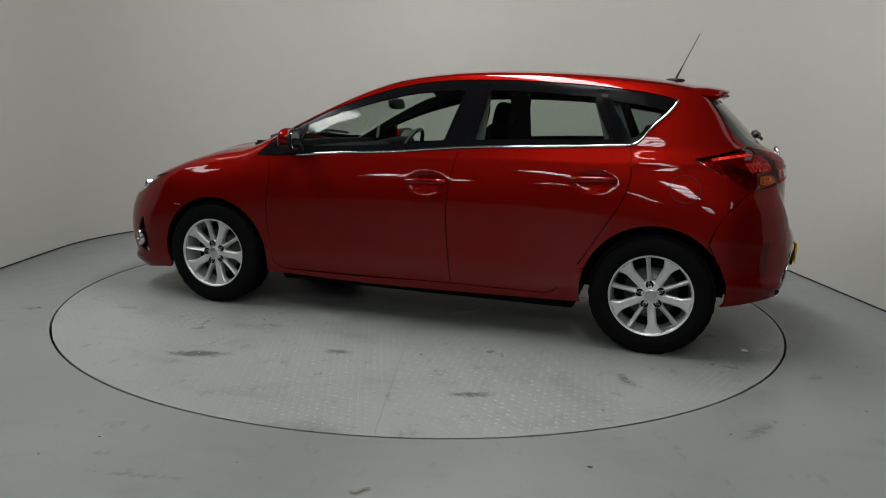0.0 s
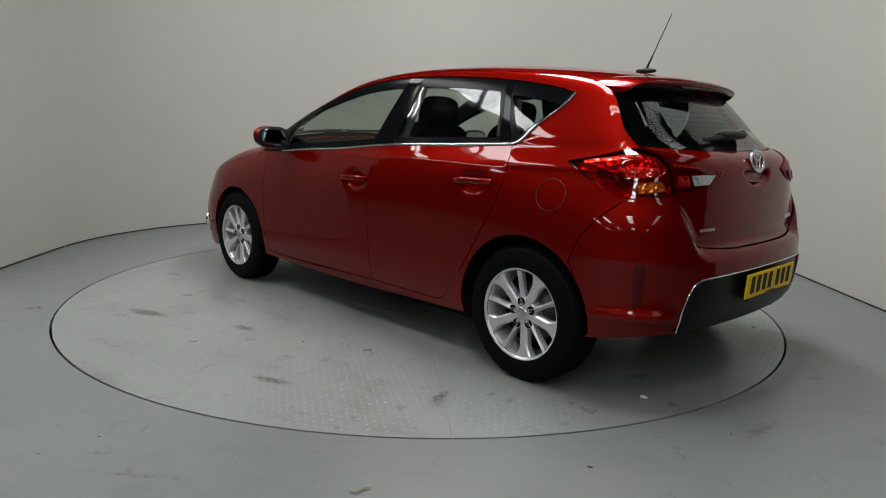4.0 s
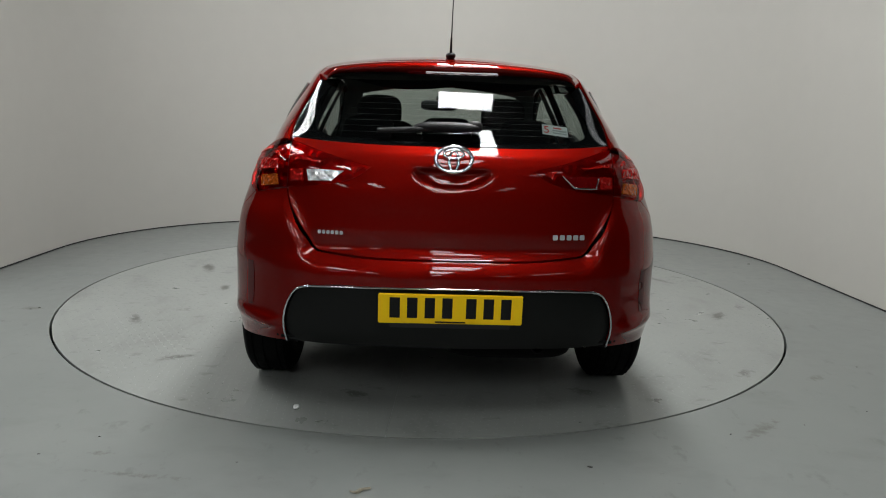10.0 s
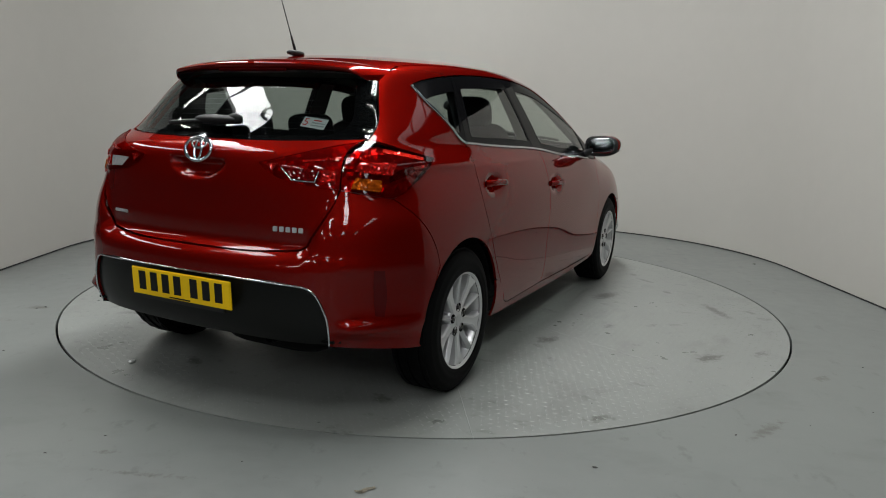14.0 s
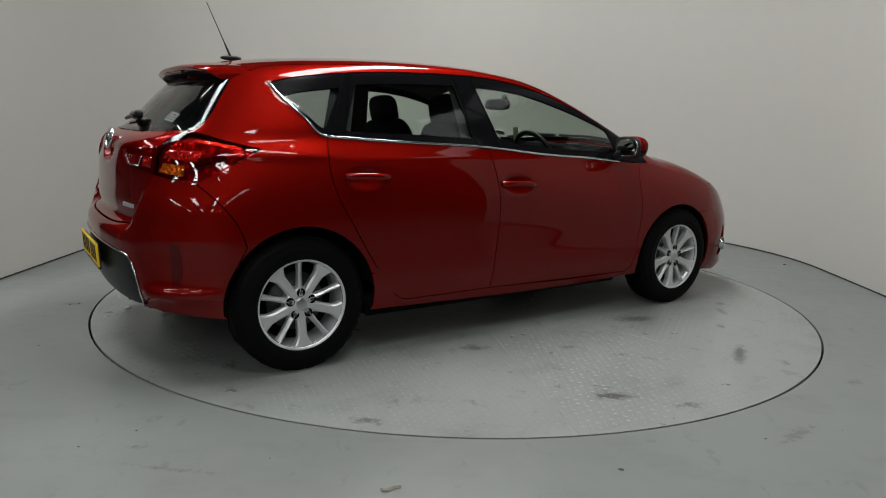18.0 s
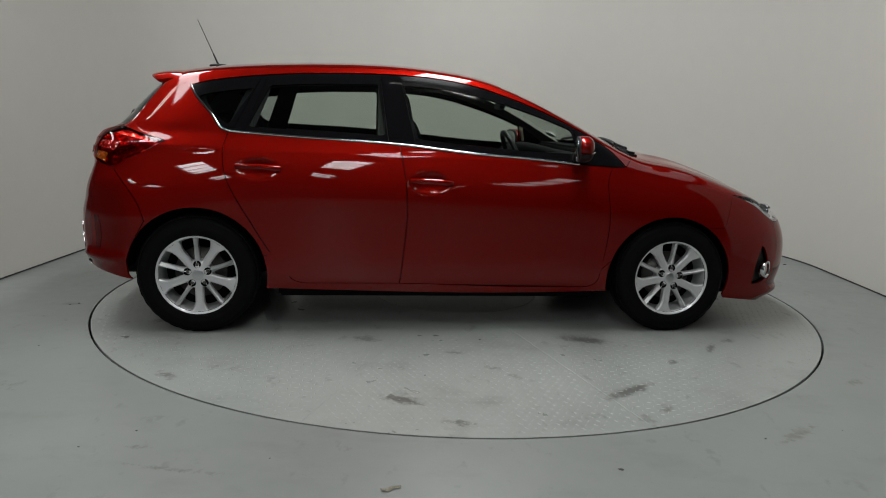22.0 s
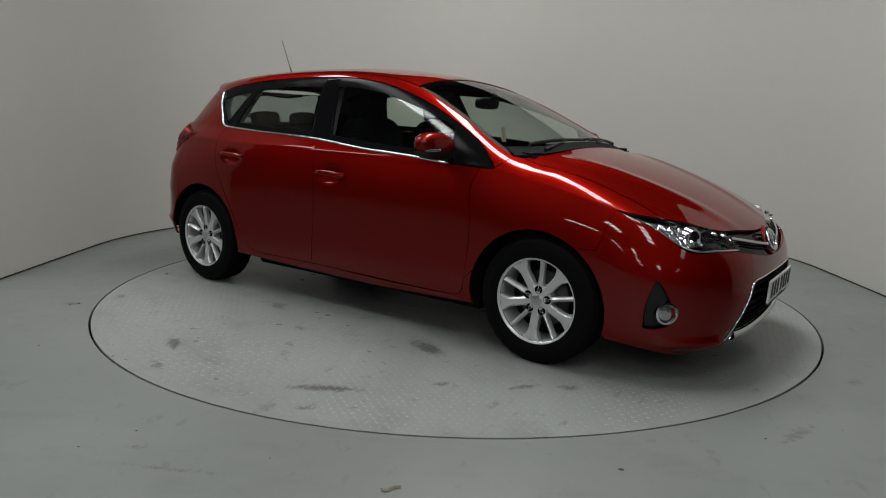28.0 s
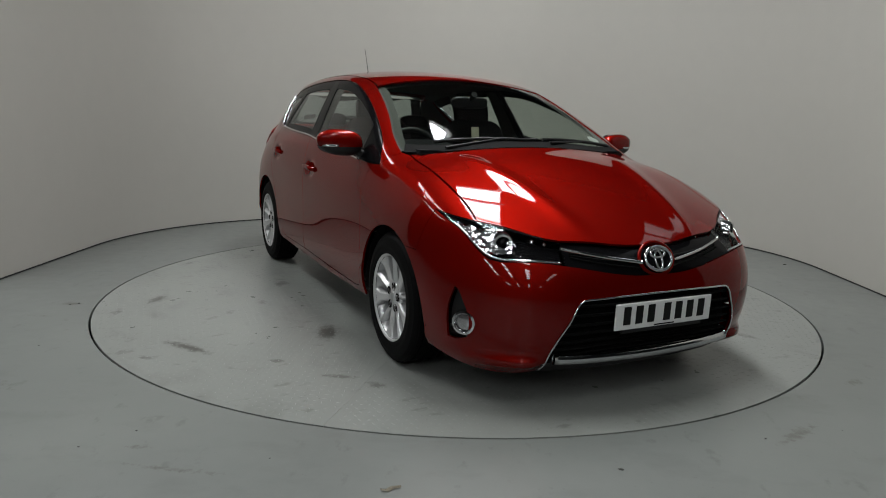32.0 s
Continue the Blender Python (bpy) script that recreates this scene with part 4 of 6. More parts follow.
    LAMPS["inner"] = two_sides("tailgate_lamp", inner, "rear", RED_LENS, car, "clear deep red lamp on the tailgate", lift=0.006, depth=0.004)
    two_sides("lamp_backing", inner, "rear", RED_TRAY, LAMPS["inner"], "faceted lamp backing", lift=0.0015, depth=0.0, step=0.014, relief=facets(.0014, 37))
    # side glass
    gl = dict(lift=-0.006, depth=0.0)
    two_sides("front_window", [[(-.155, .79, 1.005)] + [(x, y, z) for x, y, z in BELT if x > 0], [BELT[-1], DLO_TOP[-1]], DLO_TOP[:6:-1] + [(-.108, .61, 1.386), (-.24, .61, 1.392)], [(-.24, .61, 1.392), (-.155, .79, 1.005)]], "side", GLASS, car, "clear front door window", **gl)
    two_sides("rear_door_window", [[(-1.06, .78, 1.06), (-.895, .78, 1.050), (-.668, .79, 1.040), (-.30, .79, 1.016)], [(-.30, .79, 1.016), (-.35, .61, 1.395)], [(-.35, .61, 1.395), (-.657, .61, 1.390), (-.947, .61, 1.369)], [(-.947, .61, 1.369), (-1.06, .78, 1.06)]], "side", GLASS, car, "tinted rear door window", **gl)
    two_sides("quarter_window", [[(-1.352, .608, 1.300), (-1.325, .64, 1.25), (-1.21, .72, 1.12), (-1.175, .75, 1.08), (-1.136, .77, 1.066)], [(-1.136, .77, 1.066), (-1.12, .77, 1.062)], [(-1.12, .77, 1.062), (-.98, .61, 1.364)], [(-.98, .61, 1.364), (-1.173, .61, 1.340), (-1.30, .61, 1.317), (-1.352, .608, 1.300)]], "side", DARK_GLASS, car, "small tinted quarter window", **gl)
    two_sides("centre_pillar", [[(-.155, .79, 1.005), (-.24, .61, 1.393)], [(-.24, .61, 1.393), (-.35, .61, 1.396)], [(-.35, .61, 1.396), (-.30, .79, 1.016)], [(-.30, .79, 1.016), (-.155, .79, 1.005)]], "side", BLACK_GLOSS, car, "gloss black centre pillar", lift=-0.003)
    two_sides("rear_pillar_trim", [[(-1.06, .78, 1.06), (-.947, .61, 1.369)], [(-.947, .61, 1.369), (-.98, .61, 1.364)], [(-.98, .61, 1.364), (-1.12, .77, 1.063)], [(-1.12, .77, 1.063), (-1.06, .78, 1.06)]], "side", BLACK_GLOSS, car, "black trim between the rear windows", lift=-0.003)


build_body()


# ---------------------------------------------------------------- the car's fittings
def flank(x, z):
    """Point and normal of the left flank."""
    p = to_surface(np.array([[x, z]], float), "side")
    n = slope(p)[0]
    return p[0], n / np.linalg.norm(n)


def surface_line(points, lift=0.004, step=0.02):
    """A line that keeps to the skin."""
    p = snap(dense(points, step))
    n = slope(p)
    return p + n / np.linalg.norm(n, axis=1)[:, None] * lift


def flip(v):
    return [(x, -y, z) for x, y, z in v]


def pair(name, verts, faces, mat, parent, label="", smooth=True, sharp=None):
    """A part and its mirror twin on the right."""
    made = []
    for k in (0, 1):
        vs = [tuple(v) for v in verts] if k == 0 else flip([tuple(v) for v in verts])
        fs = faces if k == 0 else [tuple(f)[::-1] for f in faces]
        me = mesh_from(name, vs, fs, mat, smooth)
        if sharp:
            me.set_sharp_from_angle(angle=radians(sharp))
        made.append(part(name, me, mat, parent[k] if isinstance(parent, list) else parent, label))
    return made


def bm_pair(name, make, mat, parent, label=""):
    """Like pair(), from a function that returns a bmesh of the left one."""
    made = []
    for k in (0, 1):
        bm = make()
        if k:
            bmesh.ops.scale(bm, vec=(1, -1, 1), verts=bm.verts)
            bmesh.ops.reverse_faces(bm, faces=bm.faces)
        made.append(part(name, bm, mat, parent[k] if isinstance(parent, list) else parent, label))
    return made


def blob(centre, half, power=0.6, turn=(0, 0, 0), cut=None, rings=16, sides=28):
    """A rounded block: a ball pressed towards a box."""
    bm = bmesh.new()
    bmesh.ops.create_uvsphere(bm, u_segments=sides, v_segments=rings, radius=1)
    m = Matrix.Translation(centre) @ Euler([radians(a) for a in turn]).to_matrix().to_4x4()
    for v in bm.verts:
        c = [math.copysign(abs(q) ** power, q) * h for q, h in zip(v.co, half)]
        if cut:
            c = cut(c)
        v.co = m @ Vector(c)
    return bm


def window_frame(name, outline, margin, parent, label):
    """The black surround of a side window: the opening's outline with a smaller outline cut from it."""
    ring = np.concatenate([dense(run, 0.018)[:-1] for run in outline])
    flat = inset(ring[:, [0, 2]], margin)
    flat = flat[away(flat, dense(np.concatenate([ring, ring[:1]])[:, [0, 2]], 0.004), margin * 0.97)]
    hole = [np.stack([flat[:, 0], np.full(len(flat), 0.72), flat[:, 1]], -1).tolist()]
    hole[0].append(hole[0][0])
    return two_sides(name, outline, "side", BLACK_TRIM, parent, label, lift=-0.0035, depth=0.01, step=0.02, holes=[hole], gap=0.001)


def build_trim():
    sail_low, sail_top = (.745, .80, .932), (.715, .70, 1.128)
    top = DLO_TOP[7:10] + [sail_top]
    f_out = [[(-.155, .79, 1.005), (.088, .80, .980), (.411, .80, .956), sail_low], [sail_low, sail_top], top[::-1] + [(-.108, .61, 1.386), (-.24, .61, 1.392)], [(-.24, .61, 1.392), (-.155, .79, 1.005)]]
    window_frame("window_frame", f_out, 0.015, car, "black front window surround")
    r_out = [[(-1.06, .78, 1.06), (-.895, .78, 1.050), (-.668, .79, 1.040), (-.30, .79, 1.016)], [(-.30, .79, 1.016), (-.35, .61, 1.395)], [(-.35, .61, 1.395), (-.657, .61, 1.390), (-.947, .61, 1.369)], [(-.947, .61, 1.369), (-1.06, .78, 1.06)]]
    window_frame("window_frame", r_out, 0.016, car, "black rear window surround")
    q_out = [[(-1.352, .608, 1.300), (-1.325, .64, 1.25), (-1.21, .72, 1.12), (-1.175, .75, 1.08), (-1.136, .77, 1.066)], [(-1.136, .77, 1.066), (-1.12, .77, 1.062)], [(-1.12, .77, 1.062), (-.98, .61, 1.364)], [(-.98, .61, 1.364), (-1.173, .61, 1.340), (-1.30, .61, 1.317), (-1.352, .608, 1.300)]]
    window_frame("window_frame", q_out, 0.026, car, "black border of the quarter window")
    two_sides("mirror_sail", [[sail_low, (.86, .80, .925), (.985, .79, .916)], [(.985, .79, .916), (1.003, .79, .922)], [(1.003, .79, .922), (.93, .75, .988), (.772, .71, 1.096), sail_top], [sail_top, sail_low]], "side", BLACK_TRIM, car, "black triangular panel before the window", lift=-0.002)
    # bright strip along the windows, turned up behind the quarter window
    line = surface_line(BELT[:-2] + [(.735, .80, .933)], 0.003)
    v, f = tube_along(line, 0, 8, flat=(0.005, 0.0065))
    pair("belt_trim", v, f, CHROME, car, "bright chrome waist strip")
    line = surface_line([(-1.136, .77, 1.066), (-1.175, .75, 1.08), (-1.21, .72, 1.12), (-1.325, .64, 1.25), (-1.352, .608, 1.300)], 0.003)
    v, f = tube_along(line, 0, 8, flat=(0.006, 0.0065))
    pair("quarter_trim", v, f, CHROME, car, "bright chrome strip behind the quarter window")
    # black edge of the rear window and the screen
    ring = [[(-1.60, 0, 1.335), (-1.585, .3, 1.33), (-1.505, .545, 1.312)], GLASS_R_SIDE, GLASS_R_LOW]
    half_in = [(-1.62, 0, 1.292), (-1.60, .3, 1.286), (-1.53, .46, 1.272), (-1.60, .50, 1.21), (-1.66, .525, 1.13), (-1.70, .52, 1.108), (-1.80, .36, 1.10), (-1.845, 0, 1.10)]
    hole = half_in[:-1] + [half_in[-1]] + flip(half_in[1:-1])[::-1] + [half_in[0]]
    part("rear_window_border", panel_mesh("rear_window_border", ring, "rear", BLACK_GLOSS, both=True, lift=-0.006, depth=0.0, step=0.02, holes=[[hole]]), BLACK_GLOSS, car, "black border of the rear window")
    part("cowl_panel", panel_mesh("cowl_panel", [[(1.085, 0, 1.05), (1.075, .3, 1.045), (1.04, .55, 1.03), (.985, .665, 1.03)], [(.985, .665, 1.03), (1.06, .70, .995)], [(1.06, .70, .995), (1.12, .55, 1.0), (1.155, .3, 1.01), (1.165, 0, 1.02)]], "top", UNDER, both=True, lift=0.0015, depth=0.004), UNDER, car, "black plastic cowl under the windscreen")
    # wipers on the screen
    for y0, y1 in ((-.52, .08), (.12, .62)):
        pts = np.array([(1.115 - abs(y) * .10, y, 1.02) for y in np.linspace(y0, y1, 12)])
        p = to_surface(pts[:, :2] - (0.03, 0), "top") + (0, 0, .009)
        v, f = tube_along(p, 0, 6, flat=(.007, .010))
        wiper = part("screen_wiper", mesh_from("screen_wiper", v, f, BLACK_PLASTIC), BLACK_PLASTIC, car, "black windscreen wiper")
        a = to_surface(np.array([[1.115, y0 + .03]]), "top")[0] + (0, 0, .012)
        part("wiper_arm", rod(bmesh.new(), a, p[7] + (0, 0, .003), .008, .004), BLACK_PLASTIC, wiper)
    # door handles
    for hx, hz in HANDLES:
        def grip():
            bm = bmesh.new()
            p, n = flank(hx, hz + .002)
            ends = [flank(hx + .112, hz - .004)[0], flank(hx - .112, hz + .004)[0]]
            line = [ends[0] + n * .004, ends[0] * .85 + ends[1] * .15 + n * .021, (ends[0] + ends[1]) / 2 + n * .024 + np.array((0, 0, .002)), ends[0] * .15 + ends[1] * .85 + n * .021, ends[1] + n * .004]
            v, f = tube_along(dense(line, .012), 0, 12, flat=(.009, .0145))
            bm.from_mesh(mesh_from("grip", v, f, PAINT))
            return bm
        bm_pair("door_handle", grip, PAINT, car, "red door handle over a scooped recess")
    # fuel flap: a fine round joint
    p = [(-1.421 + .073 * math.cos(a), .84, .866 + .073 * math.sin(a)) for a in np.linspace(0, 2 * math.pi, 41)[:-1]]
    line = surface_line(p, .0005, .02)
    v, f = tube_along(line, .0016, 6, closed=True)
    part("fuel_flap", mesh_from("fuel_flap", v, f, GAP), GAP, car, "round fuel flap joint")


def build_spoiler():
    ny, prof = 49, []
    for i in range(ny):
        y = -0.562 + 1.124 * i / (ny - 1)
        w = abs(y)
        end = max(0.0, (w - .50) / .062) ** 2
        front = -1.46 + 0.04 * (w / .545) ** 2
        tip = -1.632 + 0.10 * w ** 2 + 0.5 * w ** 6 + .03 * end
        zf = float(to_surface(np.array([[front, y]]), "top")[0][2])
        zt = 1.378 - 0.026 * (w / .54) ** 2.4 - .020 * end
        glass = -1.565 + 0.30 * w ** 2
        lip, inn = 1 - .45 * w / .56, 1 - .10 * min(1, w / .5)
        prof.append([(px, y * (1 - (1 - inn) * min(1, max(0, (front - px) / (front - tip)))), pz) for px, pz in [(front, zf), (front * .6 + tip * .4, zf * .6 + zt * .4 + .007 * (1 - end)), (front * .2 + tip * .8, zf * .2 + zt * .8 + .006 * (1 - end)), (tip, zt), (tip - .003, zt - .008 * lip), (tip - .001, zt - .018 * lip), (tip + .008, zt - .028 * lip),
                     (tip + .022, zt - .034 * lip), (tip + .05, zt - .037 * lip), (glass + .02, zt - .040 * lip)]])
    n, cut = len(prof[0]), 7
    verts = [p for row in prof for p in row]
    faces = [(i * n + k, (i + 1) * n + k, (i + 1) * n + k + 1, i * n + k + 1) for i in range(ny - 1) for k in range(cut)]
    faces += [tuple(range(n))[::-1], tuple((ny - 1) * n + k for k in range(n))]
    me = mesh_from("spoiler", verts, [f[::-1] for f in faces], PAINT)
    me.set_sharp_from_angle(angle=radians(50))
    sp = part("spoiler", me, PAINT, car, "red roof spoiler over the rear window")
    # the underside is coloured black to stand for the shade below the spoiler
    below = [p for row in prof for p in row[cut:]]
    k3 = n - cut
    part("spoiler_underside", mesh_from("spoiler_underside", below, [(i * k3 + k + 1, (i + 1) * k3 + k + 1, (i + 1) * k3 + k, i * k3 + k) for i in range(ny - 1) for k in range(k3 - 1)], BLACK_PLASTIC), BLACK_PLASTIC, sp, "spoiler underside, its shade set as black")
    part("brake_light", box(bmesh.new(), (-1.625, 0, 1.348), (.012, .36, .012), (0, 25, 0), .003), RED_DEEP, sp, "slim dark red brake light")


def build_ends():
    # number plates: a bordered plate with plain dark bars where the characters stand
    for name, mat, x, z0, z1, face, tilt in (("rear_number_plate", PLATE_Y, -2.052, .440, .552, -1, -3), ("front_number_plate", PLATE_W, 2.214, .346, .456, 1, 2)):
        zc = (z0 + z1) / 2
        plate = part(name, box(bmesh.new(), (x, 0, zc), (.008, .520, .111), (0, tilt, 0), .003), mat, car, "yellow rear number plate" if face < 0 else "white front number plate")
        total, at = 7 * .050 + 5 * .013 + .036, 0.0
        for i in range(7):
            y = -total / 2 + at + .025
            part("character_bar", box(bmesh.new(), (x + face * .0052, y, zc + .004), (.0015, .037, .076), (0, tilt, 0)), PLATE_INK, plate, smooth=False)
            at += .050 + (.036 if i == 2 else .013)
        part("maker_bar", box(bmesh.new(), (x + face * .0052, .0, zc - .047), (.0012, .11, .005), (0, tilt, 0)), PLATE_INK, plate, smooth=False)
        part("plate_holder", box(bmesh.new(), (x - face * .008, 0, zc - .012), (.014, .44, .124), (0, tilt, 0), .004), BLACK_PLASTIC, plate)
    # badges: plain bright ovals
    for x, z, a, b, lean, d in ((-1.936, 1.026, .066, .047, -14, -1), (2.153, .617, .070, .051, -24, 1)):
        m = Matrix.Translation((x, 0, z)) @ Euler((0, radians(lean if d > 0 else -lean), 0)).to_matrix().to_4x4()
        oval = lambda r1, r2, dz=0: [m @ Vector((0, r1 * math.cos(q), dz + r2 * math.sin(q))) for q in np.linspace(0, 2 * math.pi, 49)[:-1]]
        v, f = tube_along(oval(a, b), .0075, 8, closed=True)
        badge = part("badge", mesh_from("badge", v, f, CHROME), CHROME, car, "plain bright oval badge")
        v, f = tube_along(oval(a * .55, b * .34, b * .42), .0055, 8, closed=True)
        part("badge_oval", mesh_from("badge_oval", v, f, CHROME), CHROME, badge)
        v, f = tube_along(oval(a * .26, b * .78, -b * .12), .0055, 8, closed=True)
        part("badge_oval", mesh_from("badge_oval", v, f, CHROME), CHROME, badge)
        if d > 0:
            bm = bmesh.new()
            bmesh.ops.create_circle(bm, cap_ends=True, segments=40, radius=1, matrix=m @ Matrix.Translation((-.006, 0, 0)) @ Euler((0, radians(90), 0)).to_matrix().to_4x4() @ Matrix.Diagonal((b, a, 1, 1)))
            part("badge_field", bm, BLACK_GLOSS, badge)
    # raised lettering shown as small bright blocks
    for name, y0, y1, n, z in (("maker_lettering", .494, .388, 6, .748), ("model_lettering", -.362, -.502, 5, .750)):
        first = None
        for i in range(n):
            y = y0 + (y1 - y0) * (i + .5) / n
            w = abs(y1 - y0) / n * .66
            p = to_surface(to_plane(np.array([[-1.93, y, z]]), "rear"), "rear")[0]
            nn = slope(p[None])[0]
            nn /= np.linalg.norm(nn)
            h = .014 if n == 6 else .019
            ob = part(name if first is None else "letter_block", box(bmesh.new(), p + nn * .003, (.006, w, h), (0, 4, math.degrees(math.atan2(-nn[1], -nn[0]))), .002), ALLOY, car if first is None else first, "small chrome blocks of lettering" if first is None else "")
            first = first or ob
    # rear bumper: bright edge of the insert, reflectors, exhaust
    g = [(-1.915, .605, .328), (-1.925, .608, .42), (-1.940, .590, .490), (-1.962, .560, .540), (-1.985, .49, .556), (-2.02, .25, .562), (-2.03, 0, .564)]
    line = surface_line(g, .002)
    line = np.concatenate([line, (line * (1, -1, 1))[::-1][1:]])
    v, f = tube_along(line, .0042, 8)
    part("insert_trim", mesh_from("insert_trim", v, f, CHROME), CHROME, car, "thin bright edge of the bumper insert")
    two_sides("bumper_reflector", [[(-1.792, .757, .615), (-1.828, .731, .618)], [(-1.828, .731, .618), (-1.832, .735, .53), (-1.824, .737, .440)], [(-1.824, .737, .440), (-1.792, .757, .428)], [(-1.792, .757, .428), (-1.785, .765, .52), (-1.792, .757, .615)]], "rear", RED_DEEP, car, "dark red upright reflector", lift=.002, depth=.008, step=.02)
    bm = bmesh.new()
    v, f = lathe([(.020, -.0), (.025, 0), (.026, .012), (.026, .16), (.0215, .16), (.0215, .01), (.020, 0)], 24)
    bm.from_mesh(mesh_from("pipe", v, f, UNDER))
    bmesh.ops.rotate(bm, verts=bm.verts, matrix=Euler((0, 0, radians(-90))).to_matrix())
    bmesh.ops.translate(bm, verts=bm.verts, vec=(-1.945, -.345, .322))
    part("exhaust_pipe", bm, UNDER, car, "short dark exhaust pipe")
    # rear lamps: coloured cells behind the red lens
    cells = [("amber_cell", AMBER, [[(-1.755, .722, .936), (-1.79, .69, .942), (-1.825, .650, .946)], [(-1.825, .650, .946), (-1.838, .642, .906)], [(-1.838, .642, .906), (-1.80, .69, .897), (-1.765, .722, .892)], [(-1.765, .722, .892), (-1.755, .722, .936)]], "amber indicator cell"),
             ("stop_cell", RED_MID, [[(-1.835, .603, 1.018), (-1.86, .54, 1.008), (-1.888, .47, .998)], [(-1.888, .47, .998), (-1.885, .482, .990)], [(-1.885, .482, .990), (-1.85, .603, 1.008)], [(-1.85, .603, 1.008), (-1.835, .603, 1.018)]], "bright red stop lamp cell with its highlight"),
             ("stop_cell", RED_MID, [[(-1.865, .602, .972), (-1.885, .550, .974)], [(-1.885, .550, .974), (-1.892, .546, .928)], [(-1.892, .546, .928), (-1.872, .602, .925)], [(-1.872, .602, .925), (-1.865, .602, .972)]], "bright red stop lamp cell with its highlight"),
             ("stop_cell", RED_MID, [[(-1.918, .381, .988), (-1.926, .322, .986)], [(-1.926, .322, .986), (-1.930, .361, .961)], [(-1.930, .361, .961), (-1.918, .381, .988)]], "bright red stop lamp cell with its highlight"),
             # strip along the top edge: skylight highlight put into a bright red colour
             ("stop_cell", RED_GLINT, [[(-1.53, .765, 1.012), (-1.62, .725, 1.030), (-1.70, .68, 1.036)], [(-1.70, .68, 1.036), (-1.71, .685, 1.022)], [(-1.71, .685, 1.022), (-1.63, .735, 1.012), (-1.54, .772, .998)], [(-1.54, .772, .998), (-1.53, .765, 1.012)]], "bright red stop lamp cell with its highlight"),
             ("stop_cell", RED_MID, [[(-1.68, .735, .992), (-1.74, .70, .996), (-1.80, .650, .998)], [(-1.80, .650, .998), (-1.822, .642, .966)], [(-1.822, .642, .966), (-1.77, .70, .958), (-1.72, .745, .952)], [(-1.72, .745, .952), (-1.68, .735, .992)]], "bright red stop lamp cell with its highlight"),
             ("lamp_fin", RED_DEEP, [[(-1.60, .755, .985), (-1.68, .735, .965), (-1.73, .742, .950)], [(-1.73, .742, .950), (-1.735, .748, .93)], [(-1.735, .748, .93), (-1.67, .765, .945), (-1.60, .78, .968)], [(-1.60, .78, .968), (-1.60, .755, .985)]], "dark red fin of the lamp")]
    for i, (name, mat, run, label) in enumerate(cells):
        outer = i in (0, 4, 5, 6)
        two_sides(name, run, "rear", mat, LAMPS["outer" if outer else "inner"], label, lift=.0085 if i in (0, 4, 5) else .0015 if outer else .0075, depth=.004, step=.008, gap=.001, relief=facets(.0022, i))
    # bright red beads added to stand for the sparkle inside the lamp
    for y, z in ((.642, 1.012), (.640, .985), (.638, .958), (.665, 1.02), (.690, 1.022), (.715, .915), (.735, .905)):
        def bead():
            p = to_surface(to_plane(np.array([[-1.78, y, z]]), "rear"), "rear")[0]
            return blob(tuple(p), (.006, .007, .010), .8, rings=6, sides=8)
        bm_pair("lamp_bead", bead, RED_GLINT, LAMPS["outer"], "small red bead standing for a glint")
    # the reversing lamp is clear on the left and red on the right
    run = [[(-1.887, .536, .972), (-1.905, .47, .974), (-1.922, .395, .972)], [(-1.922, .395, .972), (-1.924, .442, .934)], [(-1.924, .442, .934), (-1.899, .528, .930)], [(-1.899, .528, .930), (-1.887, .536, .972)]]
    for mirrored, mat, label in ((False, WHITE_LENS, "clear reversing lamp cell"), (True, RED_CELL, "dark red fog lamp cell")):
        part("reverse_cell", panel_mesh("reverse_cell", run, "rear", mat, mirrored=mirrored, lift=.0085, depth=.004, step=.008, gap=.001, relief=facets(.0010, 20)), mat, LAMPS["inner"][int(mirrored)], label)
    run = [(-1.922, .400, .974), (-1.924, .446, .931), (-1.899, .530, .927), (-1.887, .540, .966)]
    line = np.concatenate([surface_line([a, b], .011, .012) for a, b in zip(run, run[1:])])
    v, f = tube_along(flip([tuple(q) for q in line]), .0028, 6)
    part("fog_bracket", mesh_from("fog_bracket", v, f, CHROME), CHROME, LAMPS["inner"][1], "bright bracket round the fog lamp cell")
    # rear wiper
    p = to_surface(to_plane(np.array([(-1.8, y, z) for y, z in zip(np.linspace(-.06, .285, 14), np.linspace(1.128, 1.105, 14))]), "rear"), "rear")
    n = slope(p)
    p = p + n / np.linalg.norm(n, axis=1)[:, None] * .018
    v, f = tube_along(p, 0, 8, flat=(.007, .010))
    w = part("rear_wiper", mesh_from("rear_wiper", v, f, BLACK_PLASTIC), BLACK_PLASTIC, car, "black rear wiper")
    part("wiper_arm", blob((p[4] + (-.006, -.02, .004)), (.018, .125, .019), .75, (0, -38, -8)), BLACK_PLASTIC, w, "tapered black wiper arm")
    part("wiper_pivot", blob(p[0] + (-.012, -.02, .002), (.022, .03, .022), .8), BLACK_PLASTIC, w)
    # aerial
    mast = part("aerial", blob((-1.335, 0, 1.441), (.055, .022, .012), .8), BLACK_PLASTIC, car, "black roof aerial with a thin rod")
    part("aerial_rod", rod(bmesh.new(), (-1.335, 0, 1.445), (-1.365, 0, 1.513), .0065, .004), BLACK_PLASTIC, mast)
    part("aerial_rod", rod(bmesh.new(), (-1.365, 0, 1.513), (-1.451, 0, 1.709), .0026, .0018), BLACK_PLASTIC, mast)
